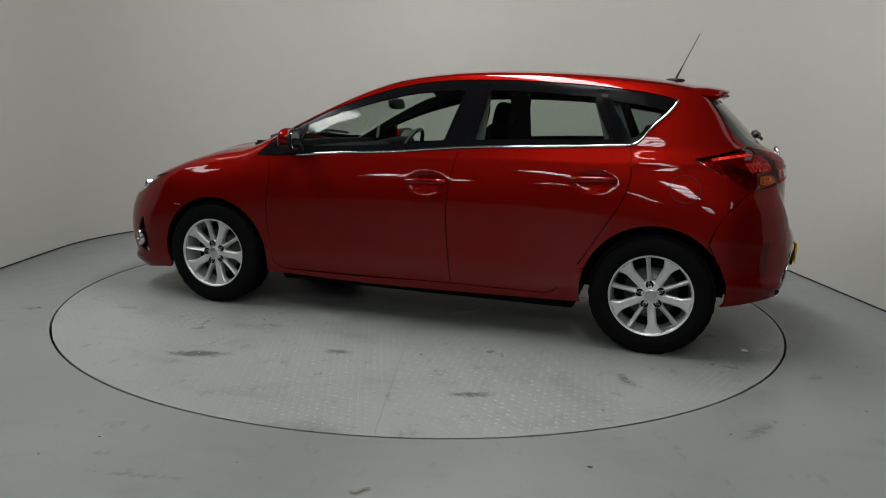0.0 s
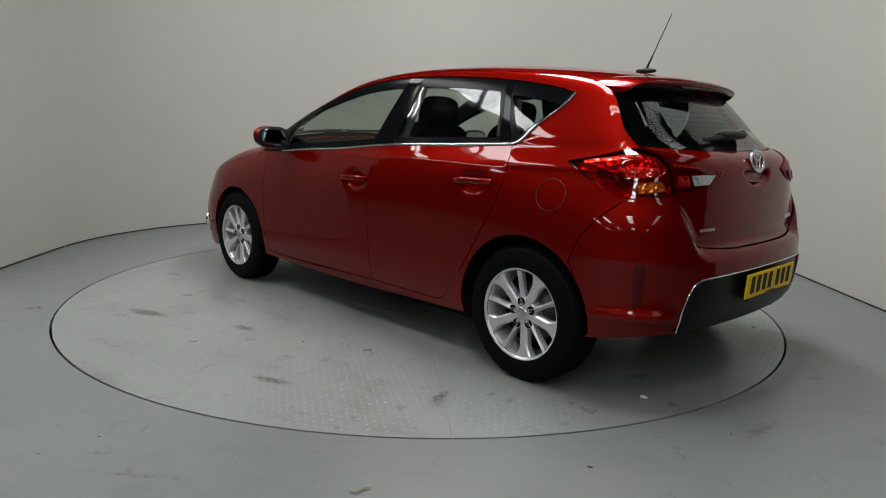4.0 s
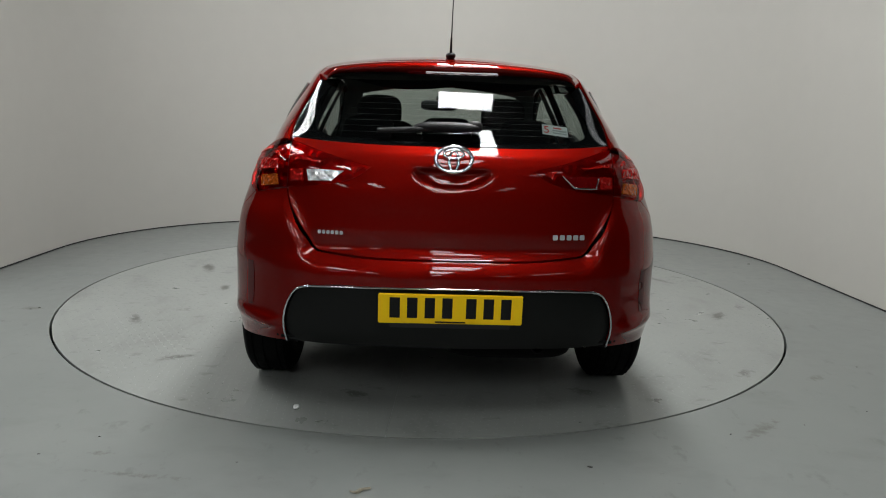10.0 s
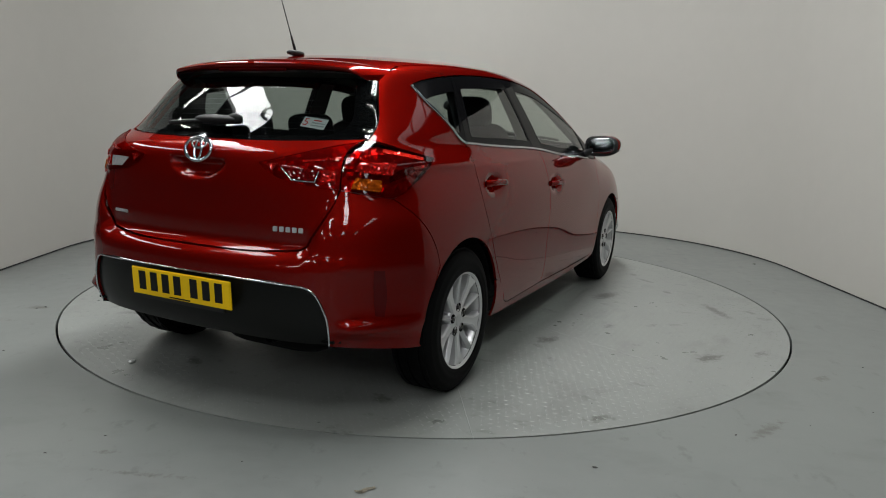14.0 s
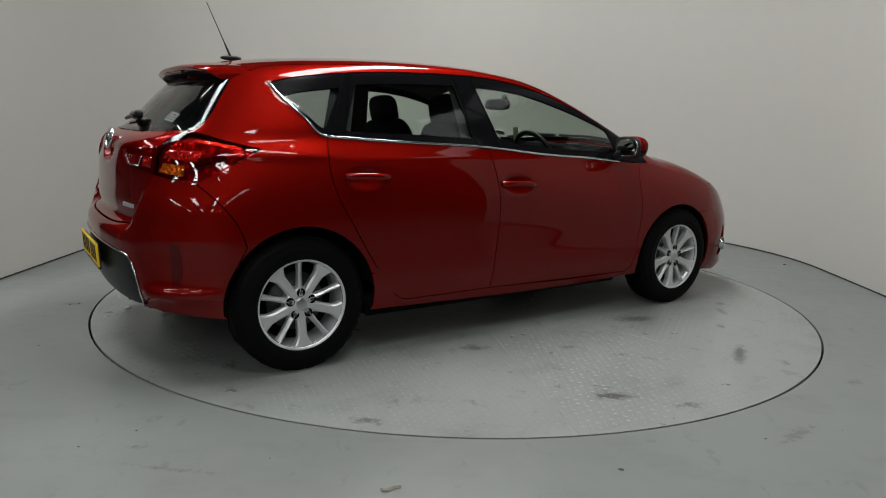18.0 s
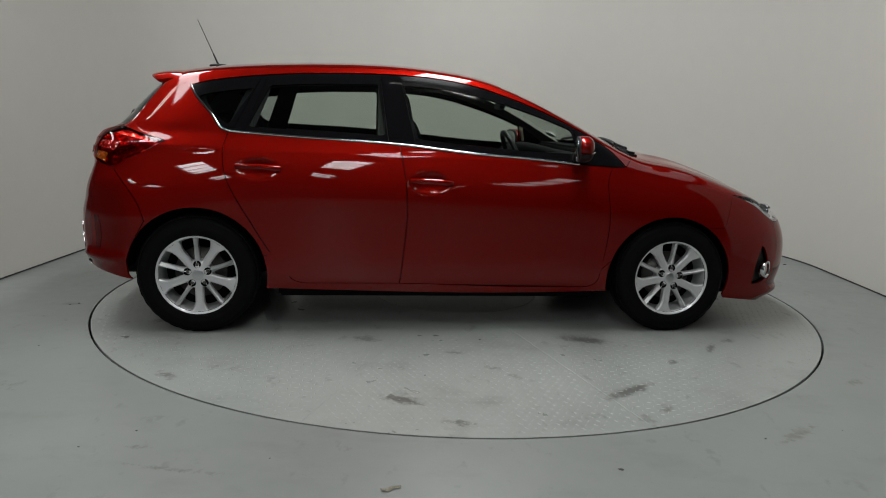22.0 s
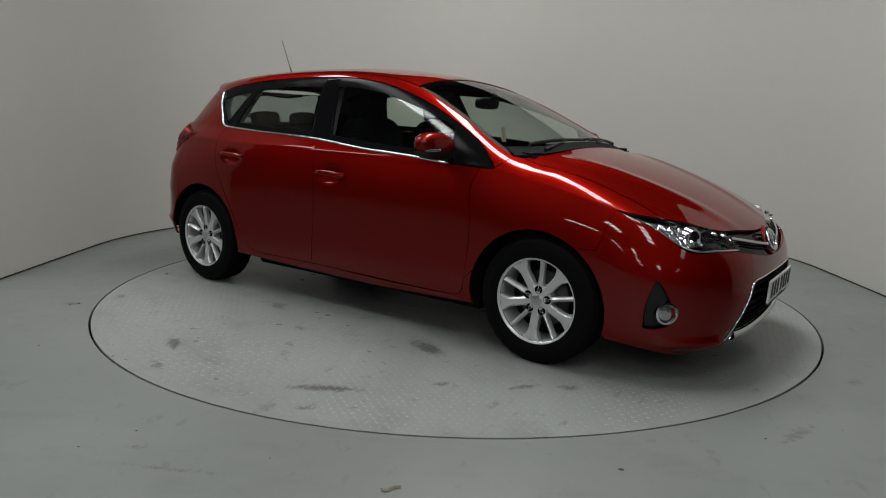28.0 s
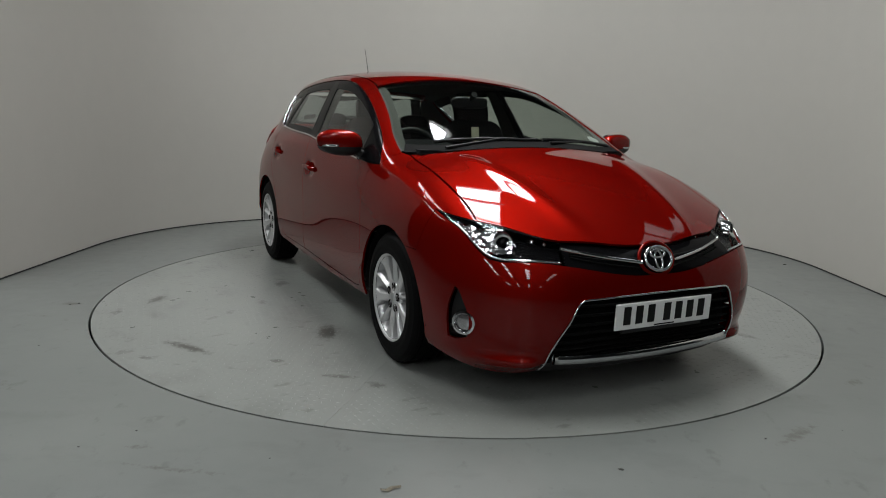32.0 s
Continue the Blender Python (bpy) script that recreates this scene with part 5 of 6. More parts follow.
    # sticker inside the rear window, figure and bars
    pts = [(-1.735, -.350, 1.164), (-1.702, -.457, 1.162), (-1.742, -.453, 1.122), (-1.772, -.348, 1.124)]
    c = np.mean(pts, 0)
    p = to_surface(to_plane(c[None], "rear"), "rear")[0]
    n = slope(p[None])[0]
    n /= np.linalg.norm(n)
    right = Vector((0, -1, 0)) - Vector(n) * Vector((0, -1, 0)).dot(Vector(n))
    right.normalize()
    up = Vector(n).cross(right)
    m = Matrix.Translation(Vector(p - n * .008)) @ Matrix((right, up, Vector(n))).transposed().to_4x4()
    bm = bmesh.new()
    box(bm, (0, 0, 0), (.104, .052, .0008))
    bmesh.ops.transform(bm, matrix=m, verts=bm.verts)
    st = part("window_sticker", bm, WHITE_PAPER, car, "white sticker with a red figure 5", smooth=False)
    cu = bpy.data.curves.new("figure", "FONT")
    cu.body, cu.size, cu.extrude = "5", .052, .0004
    fig = new("figure", cu)
    dg = bpy.context.evaluated_depsgraph_get()
    me = bpy.data.meshes.new_from_object(fig.evaluated_get(dg))
    bpy.data.objects.remove(fig)
    me.transform(m @ Matrix.Translation((-.048, -.018, .0012)))
    me.materials.clear()
    me.materials.append(RED_INK)
    part("figure", me, RED_INK, st, "red figure 5")
    for k in range(8):
        z = 1.118 + .022 * k
        w = .47 - .014 * k
        q = to_surface(to_plane(np.array([(-1.7, y, z) for y in np.linspace(-w, w, 25)]), "rear"), "rear")
        nq = slope(q)
        v, f = tube_along(q - nq / np.linalg.norm(nq, axis=1)[:, None] * .006, .00025, 4)
        part("heater_wire", mesh_from("heater_wire", v, f, GREY_INK), GREY_INK, car, "fine heating wire in the rear window")
    for i in range(3):
        bm = box(bmesh.new(), (.018 - (.008 if i == 0 else 0), .013 - .013 * i, .0008), (.034 if i == 0 else .058, .006, .0006))
        bmesh.ops.transform(bm, matrix=m, verts=bm.verts)
        part("text_bar", bm, RED_INK if i == 0 else GREY_INK, st, smooth=False)


def build_nose():
    # headlamp: dark tray, bright bowl, projector, bright lower edge
    two_sides("lamp_tray", [LAMP_TOP, [LAMP_TOP[-1], LAMP_LOW[0]], LAMP_LOW], "front", BLACK_GLOSS, car, "black lining of the headlamp", lift=-.045, depth=0, gap=.001)
    two_sides("lamp_bowl", [[(1.668, .792, .778), (1.743, .762, .768), (1.82, .706, .752), (1.90, .60, .735)], [(1.90, .60, .735), (1.955, .60, .69), (1.99, .62, .640)], [(1.99, .62, .640), (1.94, .70, .640), (1.885, .735, .675), (1.80, .763, .728), (1.73, .782, .757), (1.668, .792, .778)]], "front", BOWL, car, "bright faceted headlamp bowl", lift=-.020, depth=.012, step=.010,
              relief=facets(.0045, 5))
    edge = surface_line([(2.105, .46, .618), (2.061, .585, .628), (1.954, .702, .634), (1.90, .728, .664), (1.81, .758, .724), (1.735, .778, .753)], -.004)
    v, f = tube_along(edge, 0, 8, flat=(.004, .005))
    pair("lamp_edge", v, f, CHROME, car, "bright lower edge of the headlamp")
    edge = surface_line([(1.67, .79, .778), (1.743, .757, .766), (1.818, .700, .752), (1.914, .586, .730), (2.0, .477, .700)], -.006)
    v, f = tube_along(edge, 0, 8, flat=(.005, .005))
    pair("lamp_brow", v, f, BLACK_GLOSS, car, "black upper edge of the headlamp")

    def turned(profile, x, y, z, yaw, sides=32):
        def make():
            bm = bmesh.new()
            v, f = lathe(profile, sides)
            bm.from_mesh(mesh_from("turned", v, f, CHROME))
            bmesh.ops.rotate(bm, verts=bm.verts, matrix=Euler((0, 0, radians(yaw))).to_matrix())
            bmesh.ops.translate(bm, verts=bm.verts, vec=(x, y, z))
            return bm
        return make
    bm_pair("projector_ring", turned([(.030, .010), (.038, .012), (.042, .0), (.044, -.03), (.036, -.03), (.030, .0), (.030, .010)], 1.945, .635, .678, -62), CHROME, car, "chrome projector ring")
    bm_pair("projector_lens", turned([(.0005, .022), (.010, .021), (.019, .017), (.026, .009), (.030, 0), (.030, -.01)], 1.942, .634, .678, -62), BLACK_GLOSS, car, "dark round projector lens")
    for dx, dz, r in ((0.055, .012, .009), (.085, .004, .008)):
        bm_pair("lamp_bead", turned([(.0005, .010), (r * .6, .008), (r, 0), (r, -.012)], 1.96 + dx, .62 - dx * 1.35, .678 + dz, -60, 20), CHROME, car, "small bright lamp bead")
    # upper grille: slats and the bright wing bars
    for z0, z1 in ((.632, .658), (.604, .640), (.578, .620)):
        line = surface_line([(2.14, .085, z0), (2.12, .25, z0 * .55 + z1 * .45 + .004), (2.07, .40, z1)], -.020)
        v, f = tube_along(line, 0, 6, flat=(.010, .0035))
        pair("grille_slat", v, f, UNDER, car)
    line = surface_line([(2.155, .088, .606), (2.125, .26, .634), (2.06, .435, .664)], -.002)
    v, f = tube_along(line, 0, 10, flat=(.006, .008))
    pair("grille_wing", v, f, CHROME, car, "chrome bar between badge and headlamp")
    ring = [(2.160 + .05 * (.617 - z), y, z) for y, z in [(.090 * math.cos(q), .615 + .064 * math.sin(q)) for q in np.linspace(0, 2 * math.pi, 41)[:-1]]]
    v, f = tube_along([Vector((2.138 - (z - .617) * .46, y, z)) for x, y, z in ring], .008, 10, closed=True)
    part("badge_surround", mesh_from("badge_surround", v, f, PAINT), PAINT, car, "red collar round the badge")
    # lower grille: slats, bright frame line and chrome lip
    for z in (.225, .262, .298, .334, .370, .408, .444):
        w = .47 - .30 * max(0, z - .26) * 1.1
        line = surface_line([(2.1, w, z), (2.16, w * .5, z), (2.17, 0, z)], -.020)
        line = np.concatenate([line, (line * (1, -1, 1))[::-1][1:]])
        v, f = tube_along(line, 0, 6, flat=(.014, .0045))
        part("grille_slat", mesh_from("grille_slat", v, f, UNDER), UNDER, car)
    g = [(2.05, .502, .172), (2.11, .50, .24), (2.145, .478, .32), (2.166, .432, .41), (2.172, .408, .458), (2.175, .395, .470), (2.179, .36, .476), (2.19, .2, .480), (2.195, 0, .482)]
    line = surface_line(g, .002)
    line = np.concatenate([line, (line * (1, -1, 1))[::-1][1:]])
    v, f = tube_along(line, .0045, 8)
    part("grille_frame", mesh_from("grille_frame", v, f, CHROME), CHROME, car, "thin bright frame of the lower grille")
    line = surface_line([(2.11, .475, .226), (2.135, .3, .212), (2.14, .1, .207), (2.14, 0, .206)], .008)
    line = np.concatenate([line, (line * (1, -1, 1))[::-1][1:]])
    v, f = tube_along(line, 0, 12, flat=(.014, .021))
    part("grille_lip", mesh_from("grille_lip", v, f, CHROME), CHROME, car, "chrome lip under the lower grille")
    part("front_apron", panel_mesh("front_apron", [[(2.13, 0, .196), (2.12, .3, .198), (2.075, .495, .205)], [(2.075, .495, .205), (2.03, .505, .150)], [(2.03, .505, .150), (2.05, .3, .148), (2.06, 0, .147)]], "front", BLACK_PLASTIC, both=True, lift=-.004), BLACK_PLASTIC, car, "black apron below the grille")
    bm_pair("fog_bezel", turned([(.036, .004), (.041, .012), (.050, .010), (.053, 0), (.050, -.02), (.040, -.02), (.036, -.01)], 1.905, .778, .352, -40), CHROME, car, "chrome ring of the fog lamp")
    bm_pair("fog_lamp", turned([(.0005, .006), (.02, .005), (.036, .0), (.038, -.015)], 1.905, .778, .352, -40), FOG_GLASS, car, "round clear fog lamp")


def build_mirrors():
    def cut(c):
        x, y, z = c
        x = max(x, -.026)
        taper = 1 - .20 * max(y / .12, 0) ** 2
        return (x, y, z * taper + .008 * y / .12)
    cap = bm_pair("door_mirror", lambda: blob((.722, .925, 1.028), (.056, .122, .066), .74, (0, 0, 11), cut), PAINT, car, "red door mirror housing")

    def lower(c):
        x, y, z = cut(c)
        return (x, y, min(z, -.022))
    bm_pair("mirror_base", lambda: blob((.721, .925, 1.024), (.0565, .1225, .069), .74, (0, 0, 11), lower), BLACK_PLASTIC, cap, "black lower edge of the mirror")
    bm_pair("mirror_arm", lambda: blob((.728, .825, .976), (.030, .075, .022), .7, (28, 0, 8)), BLACK_PLASTIC, cap, "black foot of the mirror")
    bm_pair("mirror_rim", lambda: blob((.698, .920, 1.028), (.010, .117, .063), .65, (0, 0, 11)), BLACK_PLASTIC, cap, "black rim round the mirror glass")
    bm_pair("mirror_glass", lambda: blob((.690, .917, 1.028), (.005, .100, .051), .6, (0, 2, 13)), MIRROR, cap, "silvered mirror glass")
    bm_pair("mirror_indicator", lambda: blob((.753, .985, 1.008), (.014, .046, .008), .6, (0, 0, 30)), FOG_GLASS, cap, "clear indicator lens on the mirror")


# ---------------------------------------------------------------- wheels
def wheel_parts():
    """Meshes of a wheel about its axle (y outwards), made once."""
    out = {}
    tread = [(.190, -.095), (.2035, -.1005), (.230, -.1035), (.262, -.1025), (.292, -.092), (.3075, -.078)]
    for a, b in ((-.074, -.054), (-.046, -.010), (-.002, .002), (.010, .046), (.054, .074)):
        if b - a > .01:
            tread += [(.309, a), (.3155, a + .001), (.3160, (a + b) / 2), (.3155, b - .001), (.309, b)]
    tread += [(.3075, .078), (.300, .087), (.292, .092), (.287, .0955), (.284, .0953), (.262, .1025), (.2475, .1045), (.245, .1035), (.230, .1040), (.2135, .1015), (.208, .095), (.198, .088)]
    v, f = lathe(tread, 96)
    cut = []
    for x, y, z in v:
        r, k = math.hypot(x, z), round(math.atan2(z, x) / (math.tau / 96))
        s = (r - .003) / r if r > .3085 and abs(y) > .012 and (k + (0 if y > 0 else 1)) % 3 == 0 else 1.0
        cut.append((x * s, y, z * s))
    v = cut
    out["tyre"] = mesh_from("tyre", v, f, RUBBER)
    out["tyre"].set_sharp_from_angle(angle=radians(45))
    v, f = lathe([(.200, .090), (.2075, .0985), (.2145, .0995), (.2165, .094), (.211, .088), (.2035, .080), (.197, .060), (.190, .02), (.186, -.06), (.195, -.095)][::-1], 80)
    out["rim"] = mesh_from("rim", v, f, ALLOY)

    def spoke(width, ridge):
        """A bar from the hub (along +z) to the rim, dished, with a raised face; ridge: peaked along its middle."""
        verts, faces = [], []
        n, k6 = 15, 7
        for i in range(n):
            q = i / (n - 1)
            r = .042 + (.208 - .042) * q
            w = width(q)
            y = .076 + .016 * q ** 1.4
            lip = min(.008, w * .45)
            if ridge:
                verts += [(-w, y - .036, r), (-w, y - .015, r), (-w * .80, y - .011, r), (w * .15, y + .001, r), (w * .80, y - .006, r), (w, y - .012, r), (w, y - .036, r)]
            else:
                verts += [(-w, y - .036, r), (-w, y - .007, r), (-w + lip, y, r), (0, y - .0025, r), (w - lip, y, r), (w, y - .007, r), (w, y - .036, r)]
        for i in range(n - 1):
            for k in range(k6 - 1):
                a, b = i * k6 + k, (i + 1) * k6 + k
                faces.append((a, a + 1, b + 1, b))
        me = mesh_from("spoke", verts, faces, ALLOY)
        me.set_sharp_from_angle(angle=radians(24))
        return me
    out["wide"] = spoke(lambda q: .0205 + .003 * q + .034 * max(0, (q - .62) / .38) ** 1.7, False)
    out["slim"] = spoke(lambda q: .0180 - .0070 * min(1, q / .40) + .003 * max(0, (q - .55) / .45) ** 2, True)
    v, f = lathe([(.0005, .080), (.030, .080), (.034, .0775), (.050, .0765), (.069, .0745), (.075, .069), (.077, .055), (.077, .02)], 40)
    out["hub"] = mesh_from("hub", v, [t[::-1] for t in f], ALLOY)
    v, f = lathe([(.0005, .0835), (.022, .083), (.0285, .0815), (.0295, .079)], 32)
    out["cap"] = mesh_from("cap", v, [t[::-1] for t in f], SATIN_CHROME)
    v, f = lathe([(.0005, .080), (.006, .0795), (.0088, .077), (.0095, .068)], 6)
    out["bolt"] = mesh_from("bolt", v, [t[::-1] for t in f], BRAKE, False)
    # near-black disc on the hub face: its colour stands for the shaded nut pocket
    v, f = lathe([(.0005, .071), (.0085, .071), (.0100, .067), (.0100, .0705), (.0185, .0710), (.0196, .0725), (.0200, .0730), (.0202, .0700)], 20)
    out["pocket_shade"] = mesh_from("pocket_shade", v, [t[::-1] for t in f], UNDER)
    v, f = lathe([(.005, .012), (.085, .012), (.09, .006), (.135, .006), (.137, -.01), (.09, -.012)], 48)
    out["disc"] = mesh_from("disc", v, [t[::-1] for t in f], BRAKE)
    v, f = lathe([(.003, -.03), (.188, -.03), (.189, -.05), (.003, -.05)], 40)
    out["back"] = mesh_from("back", v, [t[::-1] for t in f], UNDER)
    return out


def place_wheel(data, x, side, spin):
    w = part("wheel", data["tyre"], RUBBER, car, "black tyre on a ten-spoke silver alloy wheel")
    w.matrix_local = pose(x, side * .766, .314) @ pose(0, 0, 0, 0, 0, 0 if side > 0 else 180) @ pose(0, 0, 0, 0, spin, 0)
    part("rim", data["rim"], ALLOY, w, "silver alloy rim")
    for k in range(5):
        part("spoke", data["wide"], ALLOY, w).matrix_local = pose(0, 0, 0, 0, 72 * k + 180, 0)
        part("spoke", data["slim"], ALLOY, w).matrix_local = pose(0, 0, 0, 0, 72 * k, 0)
        a = radians(72 * k)
        pocket_shade = part("nut_pocket_shade", data["pocket_shade"], UNDER, w)
        pocket_shade.location = (.055 * math.sin(a), .006, .055 * math.cos(a))
        part("bolt_head", data["bolt"], BRAKE, w).location = (.055 * math.sin(a), .004, .055 * math.cos(a))
    part("hub", data["hub"], ALLOY, w)
    part("hub_cap", data["cap"], SATIN_CHROME, w, "plain satin hub cap")
    part("brake_disc", data["disc"], BRAKE, w, "dull iron brake disc")
    part("brake_backplate", data["back"], UNDER, w)


def build_running_gear():
    data = wheel_parts()
    for x, side, spin in ((1.30, 1, 14), (-1.30, 1, 8), (1.30, -1, -6), (-1.30, -1, 2)):
        place_wheel(data, x, side, spin)
    # wheel housings
    for x, z, r in (ARCH_F, ARCH_R):
        verts, faces = [], []
        n = 28
        for i in range(n + 1):
            a = radians((-4 + 184 * i / n) if x > 0 else (8 + 168 * i / n))
            for rr, y in ((r + .012, .838), (r + .014, .50), (.05, .50)):
                verts.append((x + rr * math.cos(a), y, z + rr * math.sin(a)))
        for i in range(n):
            for k in range(2):
                p, q = i * 3 + k, (i + 1) * 3 + k
                faces.append((p, q, q + 1, p + 1))
        pair("wheel_housing", verts, faces, UNDER, car, "black wheel housing")
    # floor pan and closing panels
    for name, c, size, bev in (("floor_pan", (0.0, 0, .205), (1.80, 1.42, .08), .012), ("rear_floor", (-1.30, 0, .30), (.80, .96, .10), .02), ("tail_tray", (-1.78, 0, .345), (.30, 1.30, .05), .02),
                               ("engine_tray", (1.32, 0, .190), (.86, .96, .10), .02), ("nose_tray", (1.86, 0, .190), (.32, 1.26, .03), .012)):
        part(name, box(bmesh.new(), c, size, bevel=bev), UNDER, car, "black underbody panel")
    for x, z in ((1.3, .314), (-1.3, .314)):
        part("axle", rod(bmesh.new(), (x, -.70, z), (x, .70, z), .035), UNDER, car)
    part("silencer", blob((-1.72, -.25, .305), (.13, .26, .075), .5), UNDER, car, "dark exhaust silencer")
    bm = bmesh.new()
    box(bm, (1.50, 0, .46), (.66, 1.0, .34), bevel=.03)
    part("engine_block", bm, UNDER, car)


# ---------------------------------------------------------------- inside the car
def seat(x, y, recline, parent_name, rear=False):
    s = part(parent_name, blob((x, y, .52), (.27, .25, .085), .45, (0, -8, 0)), FABRIC, car, "charcoal fabric seat")
    part("backrest", blob((x - .305, y, .83), (.090, .245, .33), .45, (0, -recline, 0)), FABRIC, s)
    part("headrest", blob((x - .392, y, 1.200), (.058, .132, .100), .60, (0, -recline + 4, 0)), FABRIC, s)
    for dy in (-.06, .06):
        part("headrest_post", rod(bmesh.new(), (x - .36, y + dy, 1.06), (x - .383, y + dy, 1.16), .007, sides=8), SATIN_CHROME, s)
    return s


def build_cabin():
    two_sides("door_card", [[(.90, .8, .91), (.4, .8, .95), (-.2, .8, 1.005), (-.9, .8, 1.045), (-1.13, .77, 1.06)], [(-1.13, .77, 1.06), (-1.15, .8, .95)], [(-1.15, .8, .95), (-.93, .87, .46), (-.75, .87, .28)], [(-.75, .87, .28), (.8, .87, .26)], [(.8, .87, .26), (.90, .85, .5), (.90, .8, .91)]], "side", BLACK_PLASTIC, car, "dark door lining", lift=-.055, depth=0, gap=0, step=.05)
    two_sides("pillar_lining", [[(-1.30, .61, 1.295), (-1.265, .66, 1.22), (-1.165, .73, 1.11), (-1.11, .77, 1.045)], [(-1.11, .77, 1.045), (-1.26, .80, .80)], [(-1.26, .80, .80), (-1.60, .76, .80)], [(-1.60, .76, .80), (-1.62, .66, 1.06)], [(-1.62, .66, 1.06), (-1.56, .60, 1.18), (-1.47, .555, 1.30)], [(-1.47, .555, 1.30), (-1.40, .56, 1.33), (-1.30, .61, 1.295)]], "side", LINER, car, "grey inner pillar lining", lift=-.05, depth=0, gap=0, step=.04)
    two_sides("gate_lining", [GLASS_R_SIDE, [GLASS_R_SIDE[-1], (-1.745, .545, 1.09)], [(-1.745, .545, 1.09), (-1.66, .53, 1.17), (-1.56, .47, 1.305)], [(-1.56, .47, 1.305), GLASS_R_SIDE[0]]], "rear", BLACK_PLASTIC, car, "black tailgate lining", lift=-.03, depth=0, gap=0, step=.03)
    two_sides("screen_pillar_lining", [[(.24, .545, 1.372), (.335, .525, 1.355), (.56, .555, 1.262), (.75, .595, 1.167), (.90, .635, 1.082), (1.02, .66, 1.025)], [(1.02, .66, 1.025), (1.00, .77, .935)], [(1.00, .77, .935), (.93, .75, .965), (.772, .71, 1.076), (.557, .67, 1.185), (.35, .64, 1.268), (.20, .62, 1.315)], [(.20, .62, 1.315), (.24, .545, 1.372)]], "side", LINER, car, "grey windscreen pillar lining", lift=-.016, depth=0, gap=0, step=.03)
    two_sides("centre_pillar_lining", [[(-.15, .79, 1.0), (-.23, .61, 1.39)], [(-.23, .61, 1.39), (-.36, .61, 1.39)], [(-.36, .61, 1.39), (-.36, .79, 1.0)], [(-.36, .79, 1.0), (-.15, .79, 1.0)]], "side", LINER, car, "grey centre pillar lining", lift=-.05, depth=0, gap=0, step=.05)
    two_sides("rear_pillar_lining", [[(-1.025, .78, 1.04), (-.905, .61, 1.38)], [(-.905, .61, 1.38), (-1.03, .61, 1.372)], [(-1.03, .61, 1.372), (-1.165, .77, 1.045)], [(-1.165, .77, 1.045), (-1.025, .78, 1.04)]], "side", BLACK_PLASTIC, car, "dark lining of the rear pillar", lift=-.022, depth=0, gap=0, step=.04)
    two_sides("roof_rail_lining", [DLO_TOP[:9][::-1], [DLO_TOP[0], (-1.42, .57, 1.335)], [(-1.42, .57, 1.335), (-1.33, .53, 1.385), (-1.0, .545, 1.402), (-.5, .55, 1.418), (0, .55, 1.405), (.2, .548, 1.375), (.335, .555, 1.345)], [(.335, .555, 1.345), DLO_TOP[8]]], "side", LINER, car, "grey roof rail lining", lift=-.028, depth=0, gap=0, step=.03)
    part("headlining", panel_mesh("headlining", [[(.27, 0, 1.40), (.30, .3, 1.39), (.33, .56, 1.34)], [(.33, .56, 1.34), (0, .57, 1.40), (-.5, .57, 1.41), (-1.0, .565, 1.40), (-1.36, .55, 1.37)], [(-1.36, .55, 1.37), (-1.44, .3, 1.40), (-1.48, 0, 1.41)]], "top", LINER, both=True, lift=-.030, depth=0, gap=0, step=.06), LINER, car, "grey cloth headlining")
    dash = part("dashboard", blob((.80, 0, .835), (.30, .70, .150), .40, (0, 7, 0)), DASH, car, "black dashboard")
    part("instrument_hood", blob((.60, -.37, .975), (.13, .20, .050), .6, (0, 12, 0)), DASH, dash)
    part("screen_shelf", box(bmesh.new(), (.99, 0, .985), (.28, 1.30, .05), (0, 2, 0), .015), DASH, dash)
    part("centre_console", blob((.30, 0, .50), (.50, .11, .16), .4), BLACK_PLASTIC, car, "black centre console")
    ring = [Vector((.47, -.37, .925)) + Euler((0, radians(-24), 0)).to_matrix() @ Vector((0, .182 * math.cos(q), .182 * math.sin(q))) for q in np.linspace(0, 2 * math.pi, 41)[:-1]]
    v, f = tube_along(ring, .015, 10, closed=True)
    sw = part("steering_wheel", mesh_from("steering_wheel", v, f, BLACK_PLASTIC), BLACK_PLASTIC, car, "black steering wheel")
    part("wheel_boss", blob((.485, -.37, .915), (.03, .08, .07), .6, (0, -24, 0)), BLACK_PLASTIC, sw)
    for dy, dz in ((-.17, -.01), (.17, -.01), (0, -.165)):
        part("wheel_spoke", rod(bmesh.new(), (.485, -.37, .915), (.47 - dz * .42, -.37 + dy, .92 + dz), .014, .012, 8), BLACK_PLASTIC, sw)
    for y in (-.37, .37):
        seat(.17, y, 15, "front_seat")
    bench = part("rear_bench", blob((-.86, 0, .53), (.26, .62, .09), .4, (0, -8, 0)), FABRIC, car, "charcoal fabric rear bench")
    part("backrest", blob((-1.14, 0, .80), (.075, .63, .29), .40, (0, -16, 0)), FABRIC, bench)
    for y in (-.36, 0, .36):
        part("headrest", blob((-1.225, y, 1.105), (.045, .115, .068), .5, (0, -10, 0)), FABRIC, bench)
    part("parcel_shelf", box(bmesh.new(), (-1.50, 0, .985), (.44, 1.16, .03), bevel=.01), BLACK_PLASTIC, car, "black parcel shelf")
    mir = part("interior_mirror", blob((.435, 0, 1.262), (.022, .125, .036), .55, (0, 12, 0)), BLACK_PLASTIC, car, "black interior mirror")
    part("mirror_stem", rod(bmesh.new(), (.45, 0, 1.28), (.50, 0, 1.31), .012, .02, 10), BLACK_PLASTIC, mir)
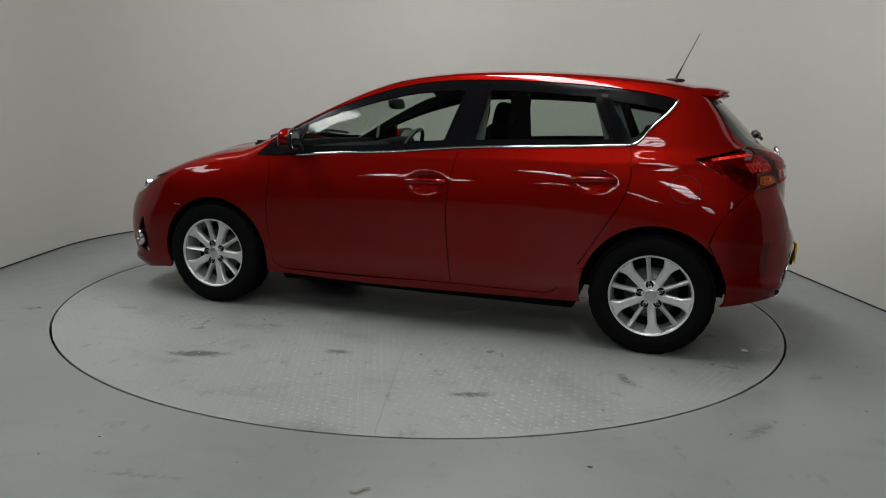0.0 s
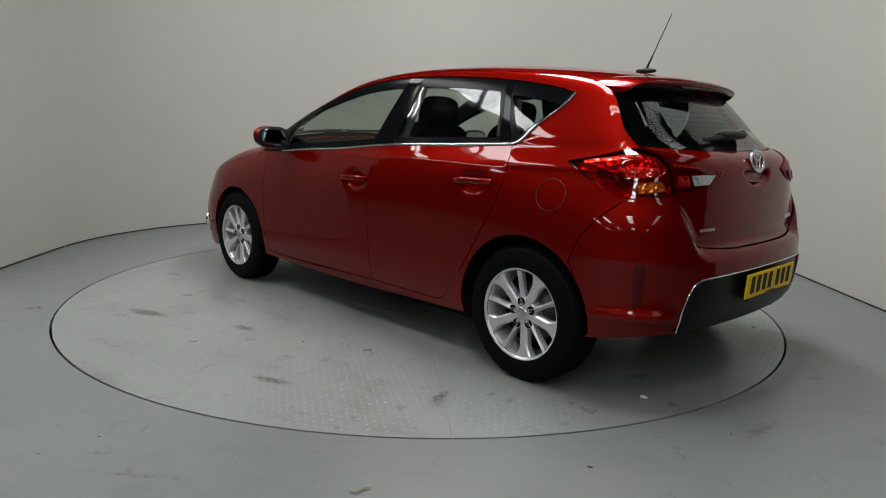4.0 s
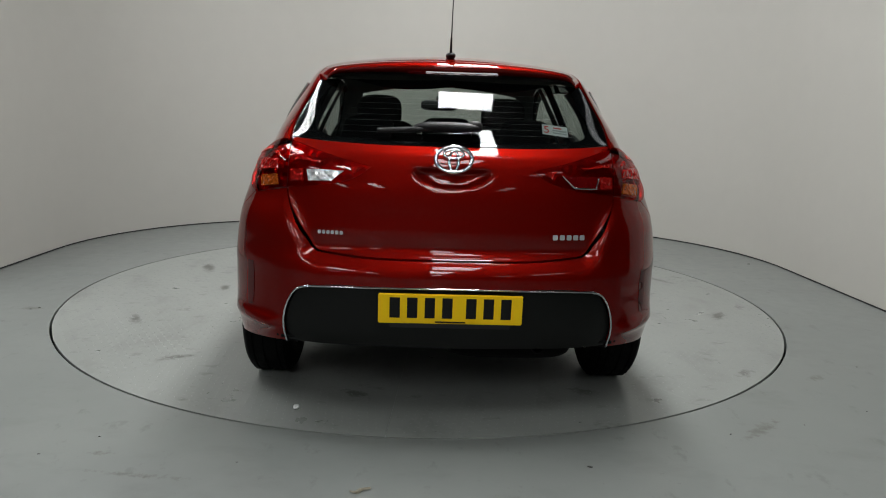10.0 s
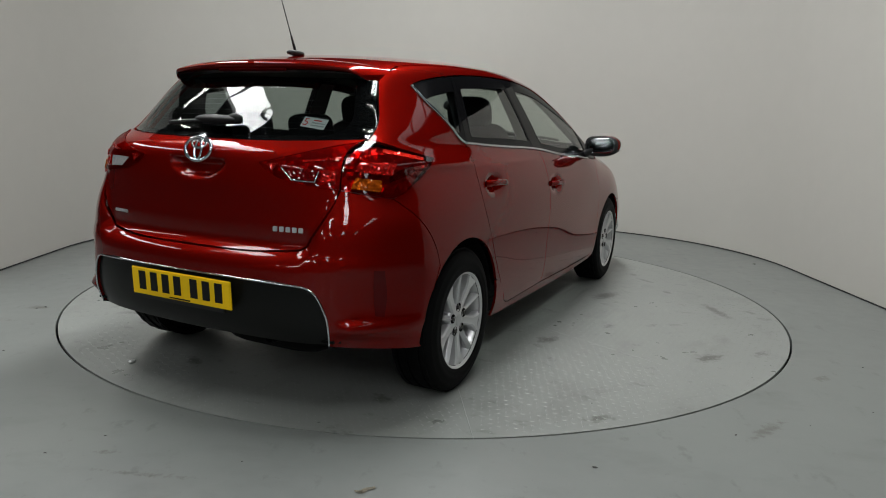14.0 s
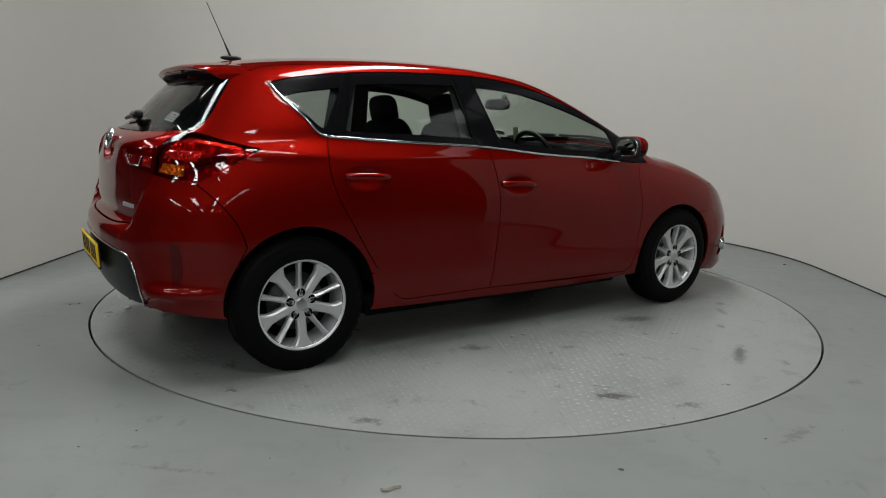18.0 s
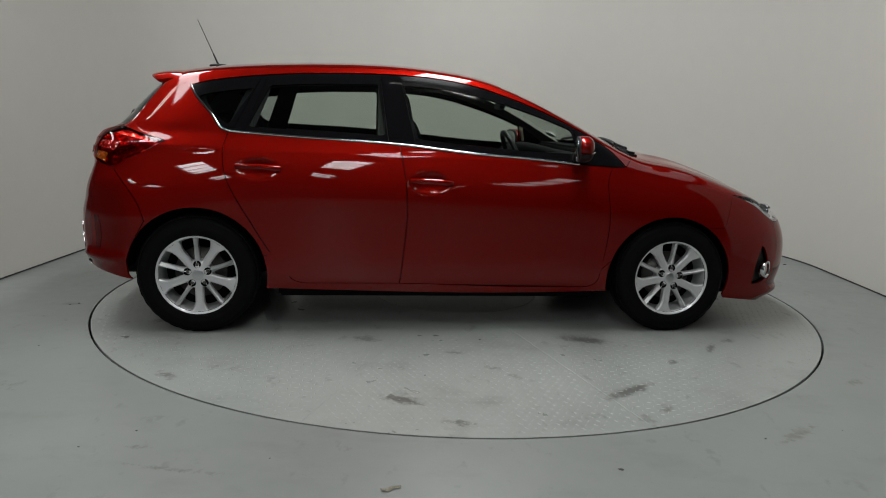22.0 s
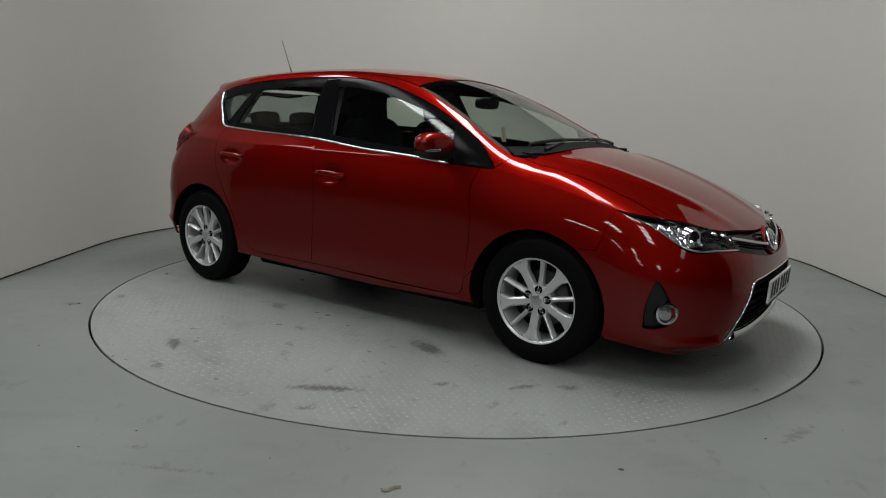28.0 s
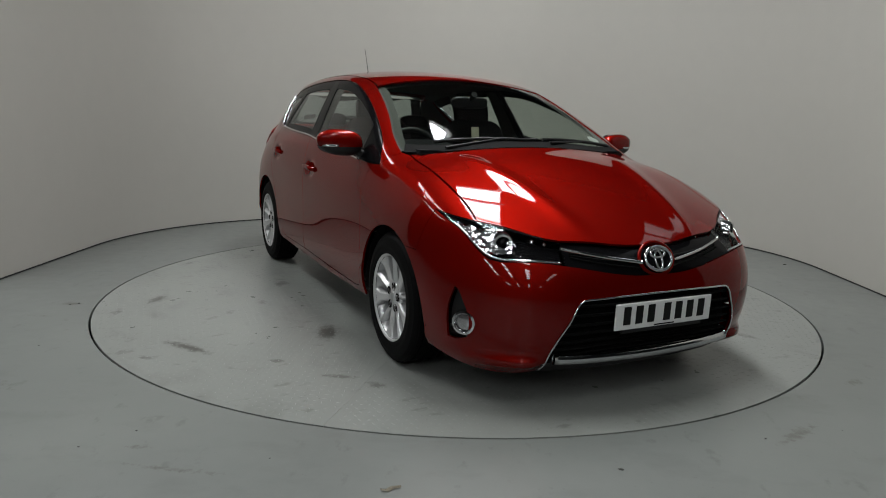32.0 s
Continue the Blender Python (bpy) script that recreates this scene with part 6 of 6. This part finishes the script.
    part("paper_tag", box(bmesh.new(), (.58, -.03, 1.075), (.002, .052, .085), (0, -8, 4)), BEIGE, car, "small beige paper tag inside the screen", smooth=False)
    p = to_surface(np.array([[.93, .585]]), "top")[0]
    n = slope(p[None])[0]
    bm = bmesh.new()
    bmesh.ops.create_circle(bm, cap_ends=True, segments=32, radius=.038, matrix=Matrix.Translation(Vector(p) - Vector(n).normalized() * .010) @ Vector(n).to_track_quat("Z", "Y").to_matrix().to_4x4())
    part("screen_disc", bm, WHITE_PAPER, car, "round pale paper disc inside the windscreen")


build_trim()
build_spoiler()
build_ends()
build_nose()
build_mirrors()
build_running_gear()
build_cabin()


# ---------------------------------------------------------------- small things on the floor
def grit(x, y, size, turn, mat=None, z=0.0, parent=None):
    bm = bmesh.new()
    bmesh.ops.create_icosphere(bm, subdivisions=2, radius=1)
    for v in bm.verts:
        k = 1 + .35 * noise.noise(v.co * 1.7 + Vector((x * 9, y * 7, 0)))
        v.co = Vector((v.co.x * size * k, v.co.y * size * .45 * k, max(v.co.z, -.6) * size * .30 * k))
    low = min(v.co.z for v in bm.verts)
    bmesh.ops.translate(bm, verts=bm.verts, vec=(0, 0, -low))
    ob = part("grit", bm, mat or STONE, parent)
    ob.matrix_local = pose(x, y, z, 0, 0, turn)
    if parent is None:
        tagged(ob, "small dark crumb of grit on the floor", "grit", "grit on the floor")
    return ob


for gx, gy, gs, gt in ((.59, -2.436, .016, -20), (2.20, -1.335, .009, 10), (1.205, -2.151, .010, 40), (2.85, 1.31, .020, -8), (-2.265, -.626, .012, 5), (-2.30, -.66, .009, 30), (-1.16, -2.28, .008, 10),
                       (-1.30, -2.42, .009, 0), (1.55, -2.05, .007, 60), (-.62, -2.45, .006, 15), (-2.05, -1.40, .008, 25), (1.9, -1.9, .007, 0)):
    grit(gx, gy, gs * .62, gt)


def leaf():
    """A curled scrap of dry leaf."""
    bm = bmesh.new()
    nx, ny = 9, 5
    vs = []
    for i in range(nx):
        for j in range(ny):
            s, q = i / (nx - 1) * 2 - 1, j / (ny - 1) * 2 - 1
            w = .013 * (1 - .75 * abs(s) ** 1.6) * (1 + .3 * math.sin(5 * s + 2 * q))
            vs.append(bm.verts.new((s * .050, q * w + .006 * math.sin(4 * s), .003 + .005 * s * s * (1 + .5 * q) + .003 * q * q)))
    for i in range(nx - 1):
        for j in range(ny - 1):
            bm.faces.new((vs[i * ny + j], vs[(i + 1) * ny + j], vs[(i + 1) * ny + j + 1], vs[i * ny + j + 1]))
    bmesh.ops.solidify(bm, geom=bm.faces[:], thickness=.0015)
    low = min(v.co.z for v in bm.verts)
    bmesh.ops.translate(bm, verts=bm.verts, vec=(0, 0, -low))
    bmesh.ops.scale(bm, vec=(0.68, 0.8, 0.8), verts=bm.verts)
    ob = part("dry_leaf", bm, LEAF)
    ob.matrix_local = pose(-.185, -2.622, 0, 0, 0, 26)
    return tagged(ob, "curled scrap of dry brown leaf on the floor", "leaf")


leaf()
scrap = blob((0, 0, .007), (.018, .012, .007), .8)
scrap = part("paper_scrap", scrap, WHITE_PAPER, table, "crumpled white paper scrap on the deck")
scrap.location = (-1.985, .528, 0)



# ---------------------------------------------------------------- what moves
def heading(t):
    """The turntable's turn in degrees at t seconds."""
    return 161.56 - 7.165 * t + 0.00887 * t ** 2 - 0.000119 * t ** 3


def motions():
    walk(table, [(t, pose(0, 0, 0, 0, 0, heading(t))) for t in range(0, 33)])
    rows = []
    for t in range(0, 33):
        m = pose(0, 0, 0, 0, 0, heading(t))
        rows.append((t, m @ pose(-0.182, -0.070, 0)))
    walk(car, rows)


motions()
